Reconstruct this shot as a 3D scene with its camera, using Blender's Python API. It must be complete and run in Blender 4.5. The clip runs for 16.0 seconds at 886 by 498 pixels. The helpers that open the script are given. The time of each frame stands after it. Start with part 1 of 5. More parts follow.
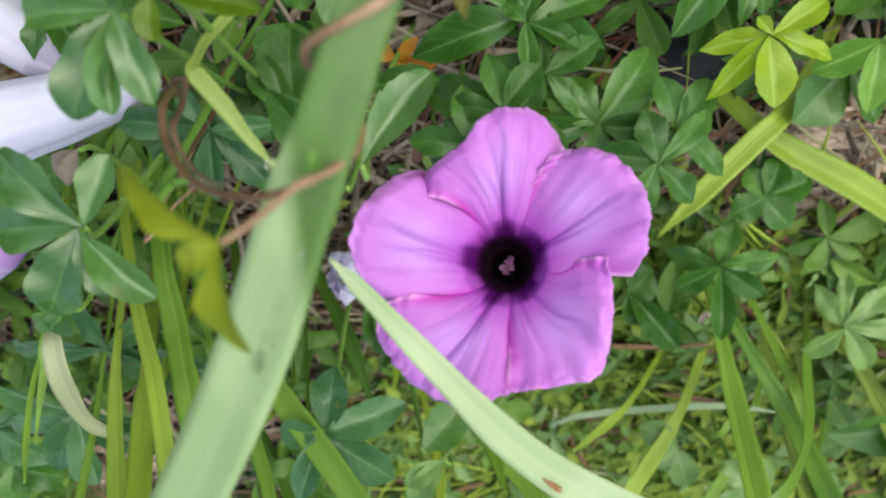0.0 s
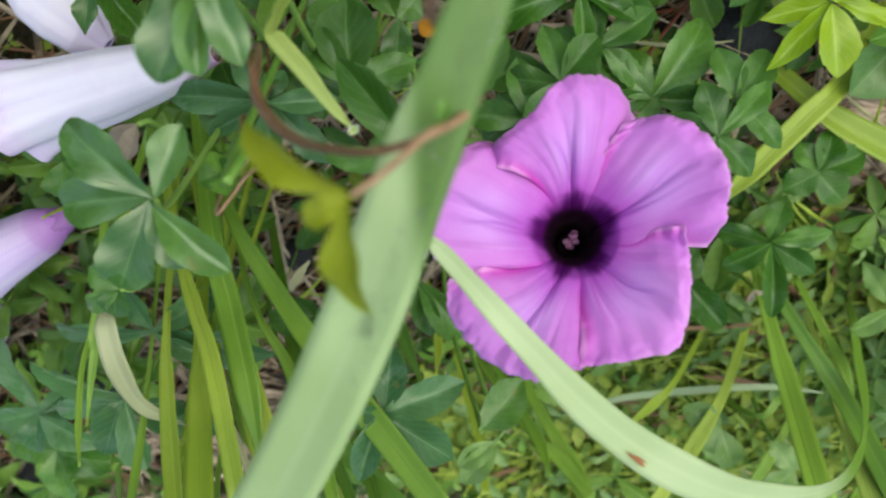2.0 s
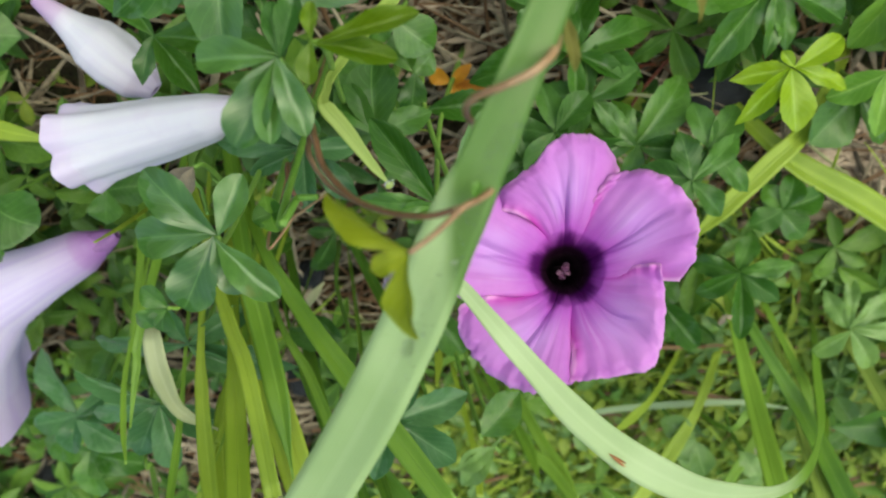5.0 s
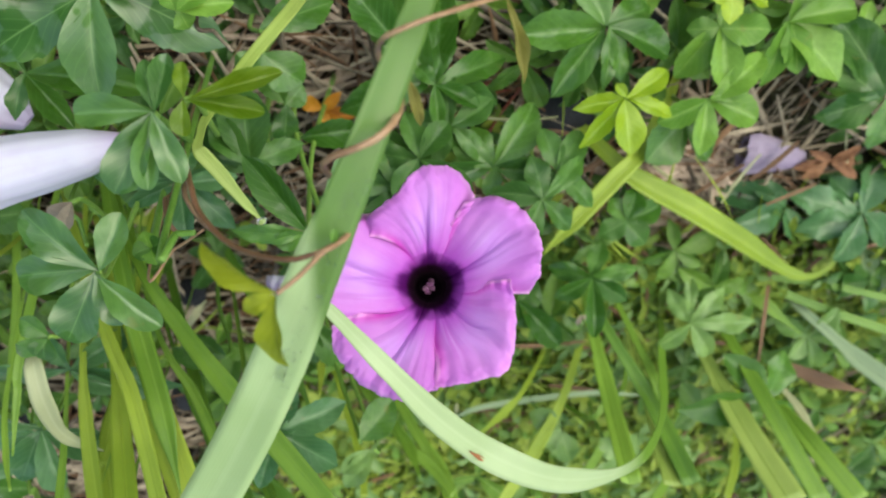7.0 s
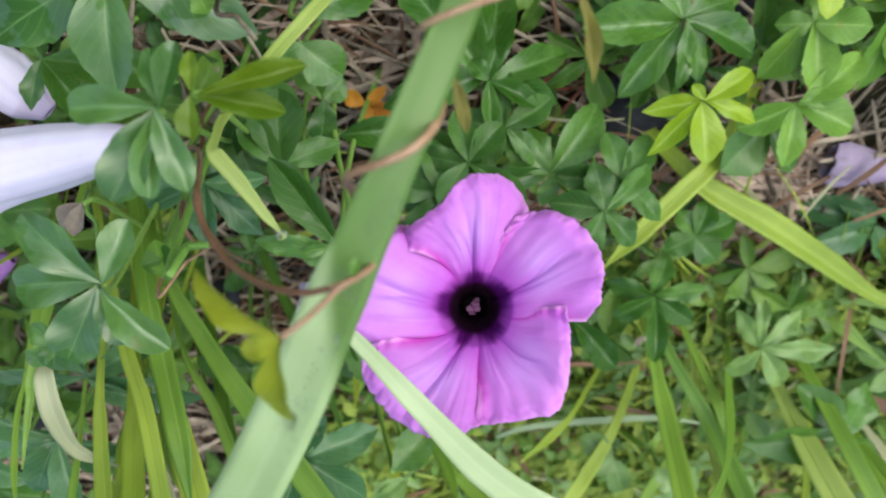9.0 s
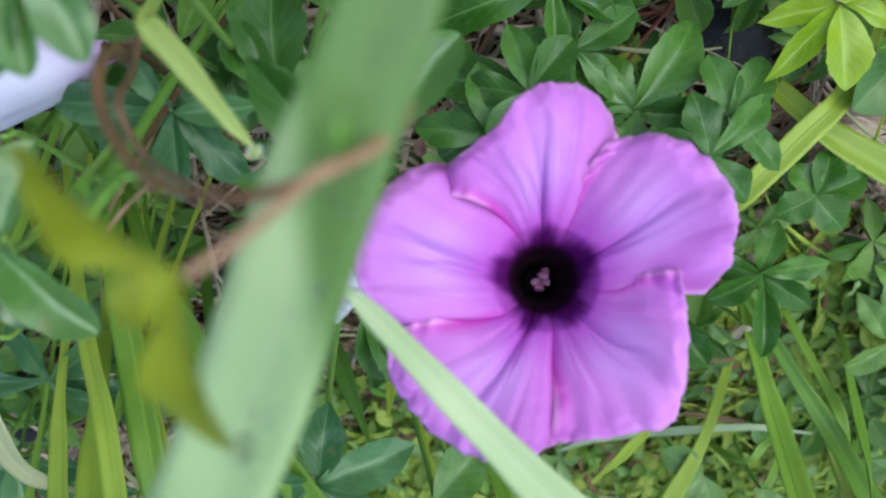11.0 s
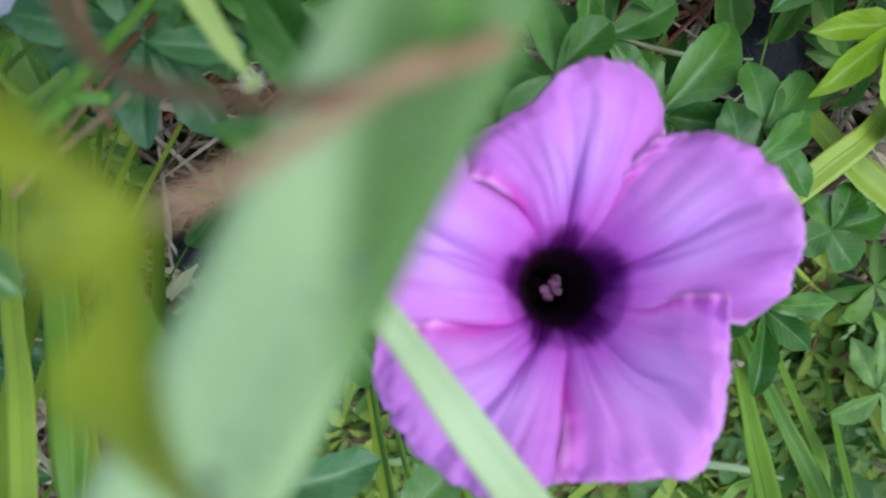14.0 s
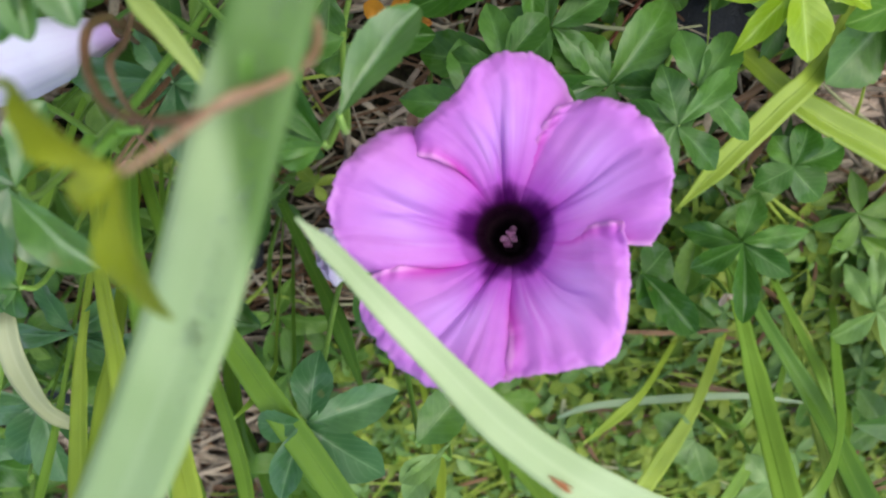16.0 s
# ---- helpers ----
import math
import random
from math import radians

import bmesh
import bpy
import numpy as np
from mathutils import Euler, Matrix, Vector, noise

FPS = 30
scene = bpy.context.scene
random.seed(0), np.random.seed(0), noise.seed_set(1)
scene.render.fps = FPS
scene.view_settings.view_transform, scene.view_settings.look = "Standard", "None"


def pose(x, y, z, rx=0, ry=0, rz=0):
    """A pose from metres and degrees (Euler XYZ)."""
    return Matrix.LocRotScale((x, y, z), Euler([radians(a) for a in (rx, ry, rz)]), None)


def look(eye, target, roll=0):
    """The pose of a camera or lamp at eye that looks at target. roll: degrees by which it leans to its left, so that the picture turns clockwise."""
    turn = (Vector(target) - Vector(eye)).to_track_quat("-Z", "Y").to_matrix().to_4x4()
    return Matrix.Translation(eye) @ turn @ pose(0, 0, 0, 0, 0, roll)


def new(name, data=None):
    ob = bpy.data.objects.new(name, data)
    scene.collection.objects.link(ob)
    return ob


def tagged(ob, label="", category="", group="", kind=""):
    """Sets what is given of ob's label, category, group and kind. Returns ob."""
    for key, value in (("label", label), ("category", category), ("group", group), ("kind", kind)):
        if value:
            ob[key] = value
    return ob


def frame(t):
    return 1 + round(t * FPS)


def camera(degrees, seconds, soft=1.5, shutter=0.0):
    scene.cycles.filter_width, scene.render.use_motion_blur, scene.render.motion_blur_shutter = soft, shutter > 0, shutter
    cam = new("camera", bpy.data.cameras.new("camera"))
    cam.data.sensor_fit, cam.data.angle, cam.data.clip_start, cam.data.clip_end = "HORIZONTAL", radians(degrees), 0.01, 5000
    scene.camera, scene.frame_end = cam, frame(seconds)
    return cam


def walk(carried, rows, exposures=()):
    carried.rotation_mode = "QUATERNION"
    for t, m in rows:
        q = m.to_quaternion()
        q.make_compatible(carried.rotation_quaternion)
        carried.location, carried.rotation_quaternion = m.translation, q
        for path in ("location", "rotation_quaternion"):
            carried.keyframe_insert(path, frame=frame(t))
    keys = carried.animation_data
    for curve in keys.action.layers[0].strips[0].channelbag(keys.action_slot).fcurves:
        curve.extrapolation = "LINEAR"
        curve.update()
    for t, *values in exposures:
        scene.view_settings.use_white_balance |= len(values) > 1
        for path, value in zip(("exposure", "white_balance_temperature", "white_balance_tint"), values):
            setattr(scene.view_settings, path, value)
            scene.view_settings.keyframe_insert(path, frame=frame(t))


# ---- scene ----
cam = camera(59.0, 16.0, 2.1, 0.4)
EXPOSURE = [(0, 0.73, 6900, -2), (2, 0.62, 7050, -3), (2.5, 0.58, 7250, -8), (3.5, 0.56, 7250, -13), (6, 0.68, 7700, -11), (7, 0.80, 7150, -4), (7.5, 0.80, 7000, 1), (9, 0.79, 6600, 3), (10, 0.73, 6420, 0), (12.5, 0.60, 5500, -1), (14, 0.60, 5850, -1), (15, 0.60, 6350, -1), (15.5, 0.69, 6600, -1), (16, 0.68, 6600, 3)]
PATH = [
    (0, (0.0000, -0.0000, 0.2700), (0.0000, 0.1231, 0.1124), 180.00),
    (0.5, (0.0070, 0.0039, 0.2687), (0.0076, 0.1275, 0.1115), 179.64),
    (1, (0.0052, 0.0036, 0.2678), (0.0061, 0.1272, 0.1107), 179.80),
    (1.5, (0.0051, 0.0048, 0.2708), (0.0063, 0.1287, 0.1138), 179.97),
    (2, (0.0158, 0.0063, 0.2695), (0.0167, 0.1309, 0.1131), 179.76),
    (2.5, (0.0234, 0.0025, 0.2737), (0.0249, 0.1281, 0.1180), 180.18),
    (3, (0.0197, 0.0047, 0.2651), (0.0227, 0.1302, 0.1094), 181.06),
    (3.5, (0.0191, 0.0063, 0.2610), (0.0216, 0.1306, 0.1044), 180.93),
    (3.7, (0.0205, 0.0088, 0.2588), (0.0202, 0.1320, 0.1012), 180.71),
    (5.8, (0.0257, -0.0298, 0.3068), (0.0208, 0.0913, 0.1477), 177.79),
    (6, (0.0410, -0.0281, 0.3043), (0.0319, 0.0859, 0.1402), 173.47),
    (6.5, (0.0244, -0.0315, 0.3026), (-0.0022, 0.0857, 0.1427), 166.60),
    (7, (0.0187, -0.0368, 0.3045), (-0.0123, 0.0846, 0.1486), 167.32),
    (7.5, (0.0163, -0.0361, 0.3026), (-0.0125, 0.0856, 0.1465), 168.67),
    (8, (0.0138, -0.0370, 0.2991), (-0.0141, 0.0859, 0.1438), 169.70),
    (8.5, (0.0081, -0.0338, 0.2936), (-0.0171, 0.0916, 0.1398), 171.66),
    (9, (0.0134, -0.0257, 0.2788), (-0.0046, 0.0981, 0.1228), 174.07),
    (9.5, (0.0097, -0.0101, 0.2679), (-0.0032, 0.1136, 0.1113), 175.34),
    (10, (0.0143, 0.0054, 0.2495), (0.0074, 0.1288, 0.0923), 177.03),
    (10.2, (0.0110, 0.0094, 0.2464), (0.0042, 0.1324, 0.0889), 176.96),
    (12.3, (0.0109, 0.0322, 0.2192), (-0.0034, 0.1553, 0.0625), 179.50),
    (12.5, (0.0147, 0.0314, 0.2169), (-0.0014, 0.1543, 0.0605), 180.96),
    (13, (0.0182, 0.0349, 0.2194), (-0.0017, 0.1576, 0.0632), 179.18),
    (13.5, (0.0170, 0.0359, 0.2174), (-0.0024, 0.1583, 0.0610), 179.41),
    (14, (0.0188, 0.0389, 0.2195), (-0.0004, 0.1609, 0.0627), 179.11),
    (14.5, (0.0179, 0.0388, 0.2191), (-0.0010, 0.1614, 0.0627), 179.17),
    (15, (0.0193, 0.0375, 0.2211), (0.0015, 0.1605, 0.0648), 179.04),
    (15.5, (0.0077, 0.0265, 0.2383), (-0.0009, 0.1493, 0.0808), 180.02),
    (16, (-0.0032, 0.0187, 0.2554), (-0.0013, 0.1432, 0.0989), 180.53),
]
walk(cam, [(t, look(eye, target, roll)) for t, eye, target, roll in PATH], EXPOSURE)

# ---- light ----
cam.data.dof.use_dof = True
cam.data.dof.focus_distance = 0.215
cam.data.dof.aperture_fstop = 15.0
world = bpy.data.worlds.new("sky")
scene.world = world
world.use_nodes = True
wn = world.node_tree.nodes
sky = wn.new("ShaderNodeTexSky")
sky.sky_type = "NISHITA"
sky.sun_disc = False
sky.sun_elevation, sky.sun_rotation = radians(54), radians(221)
sky.air_density, sky.dust_density = 1.0, 2.5
world.node_tree.links.new(sky.outputs[0], wn["Background"].inputs[0])
wn["Background"].inputs[1].default_value = 0.15
sun_data = bpy.data.lights.new("sun", "SUN")
sun_data.energy, sun_data.angle, sun_data.color = 1.7, radians(95), (1.0, 0.985, 0.96)
sun = new("sun", sun_data)
sun.matrix_world = look((-0.75, -0.75, 1.6), (0, 0.12, 0))

# ---- materials ----


class Nodes:
    """A short way to write node trees."""

    def __init__(self, name):
        self.mat = bpy.data.materials.new(name)
        self.mat.use_nodes = True
        self.tree = self.mat.node_tree
        self.tree.nodes.clear()
        self.out = self.tree.nodes.new("ShaderNodeOutputMaterial")

    def put(self, socket, value):
        if isinstance(value, bpy.types.NodeSocket):
            self.tree.links.new(value, socket)
        else:
            socket.default_value = value

    def add(self, kind, *values):
        n = self.tree.nodes.new("ShaderNode" + kind)
        for i, value in enumerate(values):
            self.put(n.inputs[i], value)
        return n

    def math(self, op, a, b=0.0, c=0.0):
        n = self.tree.nodes.new("ShaderNodeMath")
        n.operation = op
        for i, v in enumerate((a, b, c)):
            self.put(n.inputs[i], v)
        return n.outputs[0]

    def step(self, x, lo, hi, a=0.0, b=1.0):
        n = self.tree.nodes.new("ShaderNodeMapRange")
        n.interpolation_type = "SMOOTHSTEP"
        for i, v in enumerate((x, lo, hi, a, b)):
            self.put(n.inputs[i], v)
        return n.outputs[0]

    def mix(self, f, a, b):
        n = self.tree.nodes.new("ShaderNodeMix")
        n.data_type = "RGBA"
        self.put(n.inputs[0], f)
        self.put(n.inputs[6], a if isinstance(a, bpy.types.NodeSocket) else (*a, 1))
        self.put(n.inputs[7], b if isinstance(b, bpy.types.NodeSocket) else (*b, 1))
        return n.outputs[2]

    def noise(self, scale, detail=3.0, vector=None, rough=0.55):
        n = self.tree.nodes.new("ShaderNodeTexNoise")
        n.inputs["Scale"].default_value, n.inputs["Detail"].default_value, n.inputs["Roughness"].default_value = scale, detail, rough
        if vector is not None:
            self.put(n.inputs["Vector"], vector)
        return n.outputs[0]

    def place(self):
        return self.tree.nodes.new("ShaderNodeNewGeometry").outputs["Position"]

    def uv(self):
        u = self.tree.nodes.new("ShaderNodeUVMap")
        u.uv_map = "UVMap"
        s = self.tree.nodes.new("ShaderNodeSeparateXYZ")
        self.put(s.inputs[0], u.outputs[0])
        return s.outputs[0], s.outputs[1]

    def chance(self):
        a = self.tree.nodes.new("ShaderNodeObjectInfo").outputs["Random"]
        b = self.tree.nodes.new("ShaderNodeNewGeometry").outputs["Random Per Island"]
        return self.math("FRACT", self.math("ADD", a, b))

    def bump(self, height, strength, distance):
        n = self.tree.nodes.new("ShaderNodeBump")
        n.inputs["Strength"].default_value, n.inputs["Distance"].default_value = strength, distance
        self.put(n.inputs["Height"], height)
        return n.outputs[0]

    def surface(self, colour, rough, normal=None, thin=0.0, glow=None, specular=0.5, coat=0.0, film=0.2, film_ior=1.5):
        p = self.tree.nodes.new("ShaderNodeBsdfPrincipled")
        self.put(p.inputs["Base Color"], colour if isinstance(colour, bpy.types.NodeSocket) else (*colour, 1))
        self.put(p.inputs["Roughness"], rough)
        p.inputs["Specular IOR Level"].default_value = specular
        self.put(p.inputs["Coat Weight"], coat)
        p.inputs["Coat Roughness"].default_value, p.inputs["Coat IOR"].default_value = film, film_ior
        if normal is not None:
            self.put(p.inputs["Normal"], normal)
        shader = p.outputs[0]
        if thin:
            t = self.tree.nodes.new("ShaderNodeBsdfTranslucent")
            self.put(t.inputs[0], glow if glow is not None else colour)
            m = self.tree.nodes.new("ShaderNodeMixShader")
            m.inputs[0].default_value = thin
            self.put(m.inputs[1], shader)
            self.put(m.inputs[2], t.outputs[0])
            shader = m.outputs[0]
        self.put(self.out.inputs[0], shader)
        return self.mat


def leaf_material(name, dark, light, rib, rough=0.36, thin=0.25, wet=0.35, cover=0.0, ior=1.62):
    """Leaf skin: mottled green between two tones, pale midrib and side veins, a damp film that shines in broad patches."""
    n = Nodes(name)
    u, v = n.uv()
    pos = n.place()
    side = n.math("ABSOLUTE", u)
    blotch = n.noise(55, 4, pos)
    fine = n.noise(420, 3, pos)
    own = n.chance()
    tone = n.math("ADD", n.math("MULTIPLY", blotch, 0.7), n.math("MULTIPLY", own, 0.55))
    green = n.mix(n.step(tone, 0.3, 0.95), dark, light)
    green = n.mix(n.math("MULTIPLY", n.step(fine, 0.4, 0.7), 0.34), green, dark)
    green = n.mix(n.math("MULTIPLY", n.step(side, 0.36, 0.49), 0.22), green, light)
    vein_wave = n.math("SINE", n.math("MULTIPLY", n.math("SUBTRACT", v, n.math("MULTIPLY", side, 0.75)), 44.0))
    veins = n.math("MULTIPLY", n.step(vein_wave, 0.80, 1.0), 0.15)
    middle = n.math("MULTIPLY", n.step(side, 0.005, 0.024, 1.0, 0.0), 0.5)
    green = n.mix(n.math("MAXIMUM", veins, middle), green, rib)
    scar = n.step(n.noise(130, 2, pos), 0.70, 0.76)
    green = n.mix(n.math("MULTIPLY", scar, 0.30), green, (0.22, 0.17, 0.05))
    shine = n.step(n.noise(38, 2, pos), 0.35, 0.65, rough + 0.10, rough - 0.08)
    damp = n.noise(58, 3, pos)
    quilt = n.math("ADD", n.math("MULTIPLY", vein_wave, 0.16), n.math("ADD", n.math("MULTIPLY", damp, 0.9), n.math("MULTIPLY", fine, 0.5)))
    relief = n.bump(quilt, 0.22, 0.0006)
    film = n.step(n.math("ADD", n.math("ADD", damp, n.math("MULTIPLY", u, 0.10)), n.math("MULTIPLY", own, 0.16)), 0.545 - cover, 0.585 - cover, wet * 0.04, wet * 0.75)
    return n.surface(green, shine, relief, thin, n.mix(0.5, green, light), 0.25, film, 0.38, ior)


def blade_material(name, dark, light, rough=0.42, thin=0.3, ribs=16.0, tip=None, foot=None, relief=0.09):
    """Grass blade: fine ribs along its length, a pale keel, slow colour changes and flecks."""
    n = Nodes(name)
    u, v = n.uv()
    pos = n.place()
    side = n.math("ABSOLUTE", u)
    wave = n.math("SINE", n.math("MULTIPLY", u, ribs * 6.283))
    slow = n.noise(26, 3, pos)
    fine = n.noise(600, 2, pos)
    tone = n.math("ADD", n.math("MULTIPLY", slow, 0.8), n.math("ADD", n.math("MULTIPLY", wave, 0.028), n.math("MULTIPLY", n.chance(), 0.3)))
    colour = n.mix(n.step(tone, 0.25, 0.8), dark, light)
    colour = n.mix(n.step(side, 0.02, 0.09, 0.24, 0.0), colour, light)
    colour = n.mix(n.math("MULTIPLY", n.step(fine, 0.62, 0.75), 0.2), colour, dark)
    # Shade of an upper part turned from the light, mixed into the colour.
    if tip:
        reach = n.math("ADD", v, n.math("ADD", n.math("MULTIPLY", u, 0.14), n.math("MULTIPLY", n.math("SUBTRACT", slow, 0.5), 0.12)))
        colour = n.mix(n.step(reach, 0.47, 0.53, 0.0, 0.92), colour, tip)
    if foot:
        colour = n.mix(n.step(v, 0.32, 0.42, 1.0, 0.0), colour, foot)
    ridges = n.bump(n.math("ADD", wave, n.math("MULTIPLY", fine, 0.6)), relief, 0.0003)
    return n.surface(colour, n.step(slow, 0.3, 0.7, rough + 0.08, rough - 0.06), ridges, thin, n.mix(0.5, colour, light), 0.45, 0.15)


def petal_material(name):
    """Lilac petal: near-black eye, violet halo, lavender middle between two dark creases, pink towards its edges."""
    n = Nodes(name)
    u, v = n.uv()
    pos = n.place()
    side = n.math("ABSOLUTE", u)
    cloud = n.noise(75, 3, pos)
    fine = n.noise(800, 3, pos)
    odd = n.math("MULTIPLY", n.math("SUBTRACT", n.chance(), 0.5), 0.10)
    rays = n.noise(1.0, 2, n.add("CombineXYZ", n.math("MULTIPLY", u, 9.0), n.math("MULTIPLY", v, 0.8), n.math("MULTIPLY", n.chance(), 9.0)).outputs[0])
    colour = n.mix(n.step(cloud, 0.3, 0.7), (0.50, 0.150, 0.60), (0.58, 0.215, 0.66))
    middle = n.math("MULTIPLY", n.step(n.math("ADD", side, n.math("MULTIPLY", n.math("SUBTRACT", rays, 0.5), 0.5)), 0.20, 0.62, 1.0, 0.0), n.step(v, 1.02, 0.55))
    colour = n.mix(n.math("MULTIPLY", middle, 0.72), colour, (0.58, 0.305, 0.77))
    streak = n.math("MULTIPLY", n.step(rays, 0.52, 0.72), n.step(v, 0.98, 0.5))
    colour = n.mix(n.math("MULTIPLY", streak, 0.28), colour, (0.70, 0.47, 0.86))
    veins = n.noise(1.0, 2, n.add("CombineXYZ", n.math("MULTIPLY", u, 34.0), n.math("MULTIPLY", v, 1.4), 5.0).outputs[0])
    colour = n.mix(n.math("MULTIPLY", n.step(veins, 0.55, 0.75), 0.14), colour, (0.45, 0.15, 0.60))
    skew = n.math("SUBTRACT", u, n.math("MULTIPLY", n.math("SUBTRACT", n.noise(1.6, 1, n.add("CombineXYZ", v, n.math("MULTIPLY", n.chance(), 30.0), 0.0).outputs[0]), 0.5), 0.5))
    skew = n.math("SUBTRACT", skew, odd)
    for off, reach, deep in ((0.12, 0.90, 0.42), (-0.13, 0.76, 0.32)):
        gap = n.math("ABSOLUTE", n.math("SUBTRACT", skew, n.math("MULTIPLY", v, off * 1.3)))
        line = n.math("MULTIPLY", n.step(gap, 0.0, 0.062, 1.0, 0.0), n.step(v, reach, reach - 0.42))
        colour = n.mix(n.math("MULTIPLY", line, deep), colour, (0.24, 0.055, 0.44))
    fold = n.math("MULTIPLY", n.step(side, 0.74, 0.99), n.math("MULTIPLY", n.step(v, 0.20, 0.36), n.step(v, 0.96, 0.60, 0.35, 1.0)))
    colour = n.mix(n.math("MULTIPLY", fold, 0.85), colour, (0.60, 0.045, 0.50))
    lip = n.math("MULTIPLY", n.step(n.math("ADD", side, n.math("MULTIPLY", n.math("SUBTRACT", cloud, 0.5), 0.10)), 0.91, 0.98), n.step(v, 0.56, 0.74))
    colour = n.mix(n.math("MULTIPLY", lip, 0.75), colour, (0.84, 0.42, 0.80))
    soft = n.noise(1.0, 1, n.add("CombineXYZ", n.math("MULTIPLY", u, 2.2), n.math("MULTIPLY", v, 1.0), n.math("MULTIPLY", n.chance(), 20.0)).outputs[0])
    edge = n.math("ADD", v, n.math("ADD", n.math("MULTIPLY", n.math("SUBTRACT", soft, 0.5), 0.12), n.math("MULTIPLY", n.math("SUBTRACT", veins, 0.5), 0.06)))
    edge = n.math("ADD", edge, n.step(side, 0.1, 0.75, -0.03, 0.03))
    colour = n.mix(n.step(edge, 0.60, 0.25, 0.0, 0.88), colour, (0.41, 0.060, 0.51))
    colour = n.mix(n.step(edge, 0.335, 0.235), colour, (0.105, 0.006, 0.15))
    colour = n.mix(n.step(v, 0.250, 0.200), colour, (0.014, 0.002, 0.012))
    colour = n.mix(n.math("MULTIPLY", n.step(n.math("ADD", v, n.math("MULTIPLY", n.math("SUBTRACT", cloud, 0.5), 0.08)), 0.945, 0.995), 0.22), colour, (0.84, 0.50, 0.84))
    relief = n.bump(n.math("ADD", n.math("MULTIPLY", veins, 0.6), n.math("MULTIPLY", fine, 0.3)), 0.2, 0.0005)
    return n.surface(colour, 0.5, relief, 0.22, colour, 0.2)


def pale_flower_material(name, end=(0.52, 0.30, 0.60), much=0.85, pale=(0.80, 0.77, 0.90), rib=(0.77, 0.72, 0.88)):
    """Outside of a fallen flower: white with a lilac throat end and faint ribs."""
    n = Nodes(name)
    u, v = n.uv()
    pos = n.place()
    ribs = n.noise(1.0, 3, n.add("CombineXYZ", n.math("MULTIPLY", u, 26.0), n.math("MULTIPLY", v, 1.5), 0.0).outputs[0])
    cloud = n.noise(90, 3, pos)
    colour = n.mix(n.step(ribs, 0.35, 0.7), pale, rib)
    colour = n.mix(n.math("MULTIPLY", n.step(v, 0.32, 0.02), much), colour, end)
    colour = n.mix(n.math("MULTIPLY", n.step(v, 0.7, 1.0), 0.45), colour, (0.66, 0.46, 0.82))
    colour = n.mix(n.math("MULTIPLY", n.step(cloud, 0.52, 0.78), 0.22), colour, (0.60, 0.47, 0.76))
    relief = n.bump(n.math("ADD", ribs, n.math("MULTIPLY", cloud, 0.8)), 0.13, 0.001)
    return n.surface(colour, 0.55, relief, 0.3, colour, 0.3)


def plain_material(name, dark, light, scale, rough, thin=0.0, deep=0.4, metre=0.001, specular=0.5, coat=0.0):
    n = Nodes(name)
    pos = n.place()
    a, b = n.noise(scale, 5, pos), n.noise(scale * 7, 3, pos)
    tone = n.math("ADD", n.math("MULTIPLY", a, 0.6), n.math("ADD", n.math("MULTIPLY", b, 0.25), n.math("MULTIPLY", n.chance(), 0.3)))
    colour = n.mix(n.step(tone, 0.3, 0.85), dark, light)
    return n.surface(colour, n.step(b, 0.3, 0.7, rough - 0.08, rough + 0.08), n.bump(n.math("ADD", a, b), deep, metre), thin, colour, specular, coat)


def soil_material():
    """Damp soil, dark and crumbly, greened over in patches."""
    n = Nodes("soil")
    pos = n.place()
    a, b, c = n.noise(60, 5, pos), n.noise(420, 3, pos), n.noise(5.0, 4, pos)
    colour = n.mix(n.step(n.math("ADD", n.math("MULTIPLY", a, 0.7), n.math("MULTIPLY", b, 0.3)), 0.35, 0.7), (0.012, 0.009, 0.006), (0.065, 0.043, 0.028))
    green = n.math("MULTIPLY", n.step(c, 0.46, 0.62), n.step(b, 0.35, 0.6))
    colour = n.mix(n.math("MULTIPLY", green, 0.6), colour, (0.030, 0.052, 0.012))
    return n.surface(colour, 0.9, n.bump(n.math("ADD", a, b), 0.9, 0.006), 0.0, None, 0.2)


def water_material():
    n = Nodes("water")
    p = n.tree.nodes.new("ShaderNodeBsdfPrincipled")
    p.inputs["Base Color"].default_value = (1, 1, 1, 1)
    p.inputs["Roughness"].default_value = 0.02
    p.inputs["IOR"].default_value = 1.33
    p.inputs["Transmission Weight"].default_value = 1.0
    n.put(n.out.inputs[0], p.outputs[0])
    return n.mat


LEAF = leaf_material("leaf_green", (0.025, 0.086, 0.008), (0.084, 0.196, 0.024), (0.18, 0.33, 0.10), 0.42, 0.25, 0.9)
LEAF_WET = leaf_material("leaf_wet", (0.033, 0.102, 0.016), (0.100, 0.218, 0.042), (0.18, 0.33, 0.10), 0.40, 0.25, 1.1, 0.06, 1.85)
LEAF_BLUE = leaf_material("leaf_blue_green", (0.038, 0.112, 0.036), (0.090, 0.205, 0.072), (0.20, 0.34, 0.16), 0.42, 0.25, 1.0)
LEAF_PALE = leaf_material("leaf_pale", (0.105, 0.205, 0.044), (0.205, 0.330, 0.095), (0.32, 0.46, 0.18), 0.44, 0.28, 0.7)
LEAF_LOW = leaf_material("leaf_low", (0.046, 0.118, 0.013), (0.142, 0.258, 0.036), (0.22, 0.34, 0.10), 0.46, 0.25, 0.3)
# Darker copy of the leaf green: shade on low leaves put into colour.
LEAF_SHADED = leaf_material("leaf_shaded", (0.026, 0.078, 0.011), (0.070, 0.166, 0.026), (0.14, 0.27, 0.07), 0.44, 0.2, 0.5)
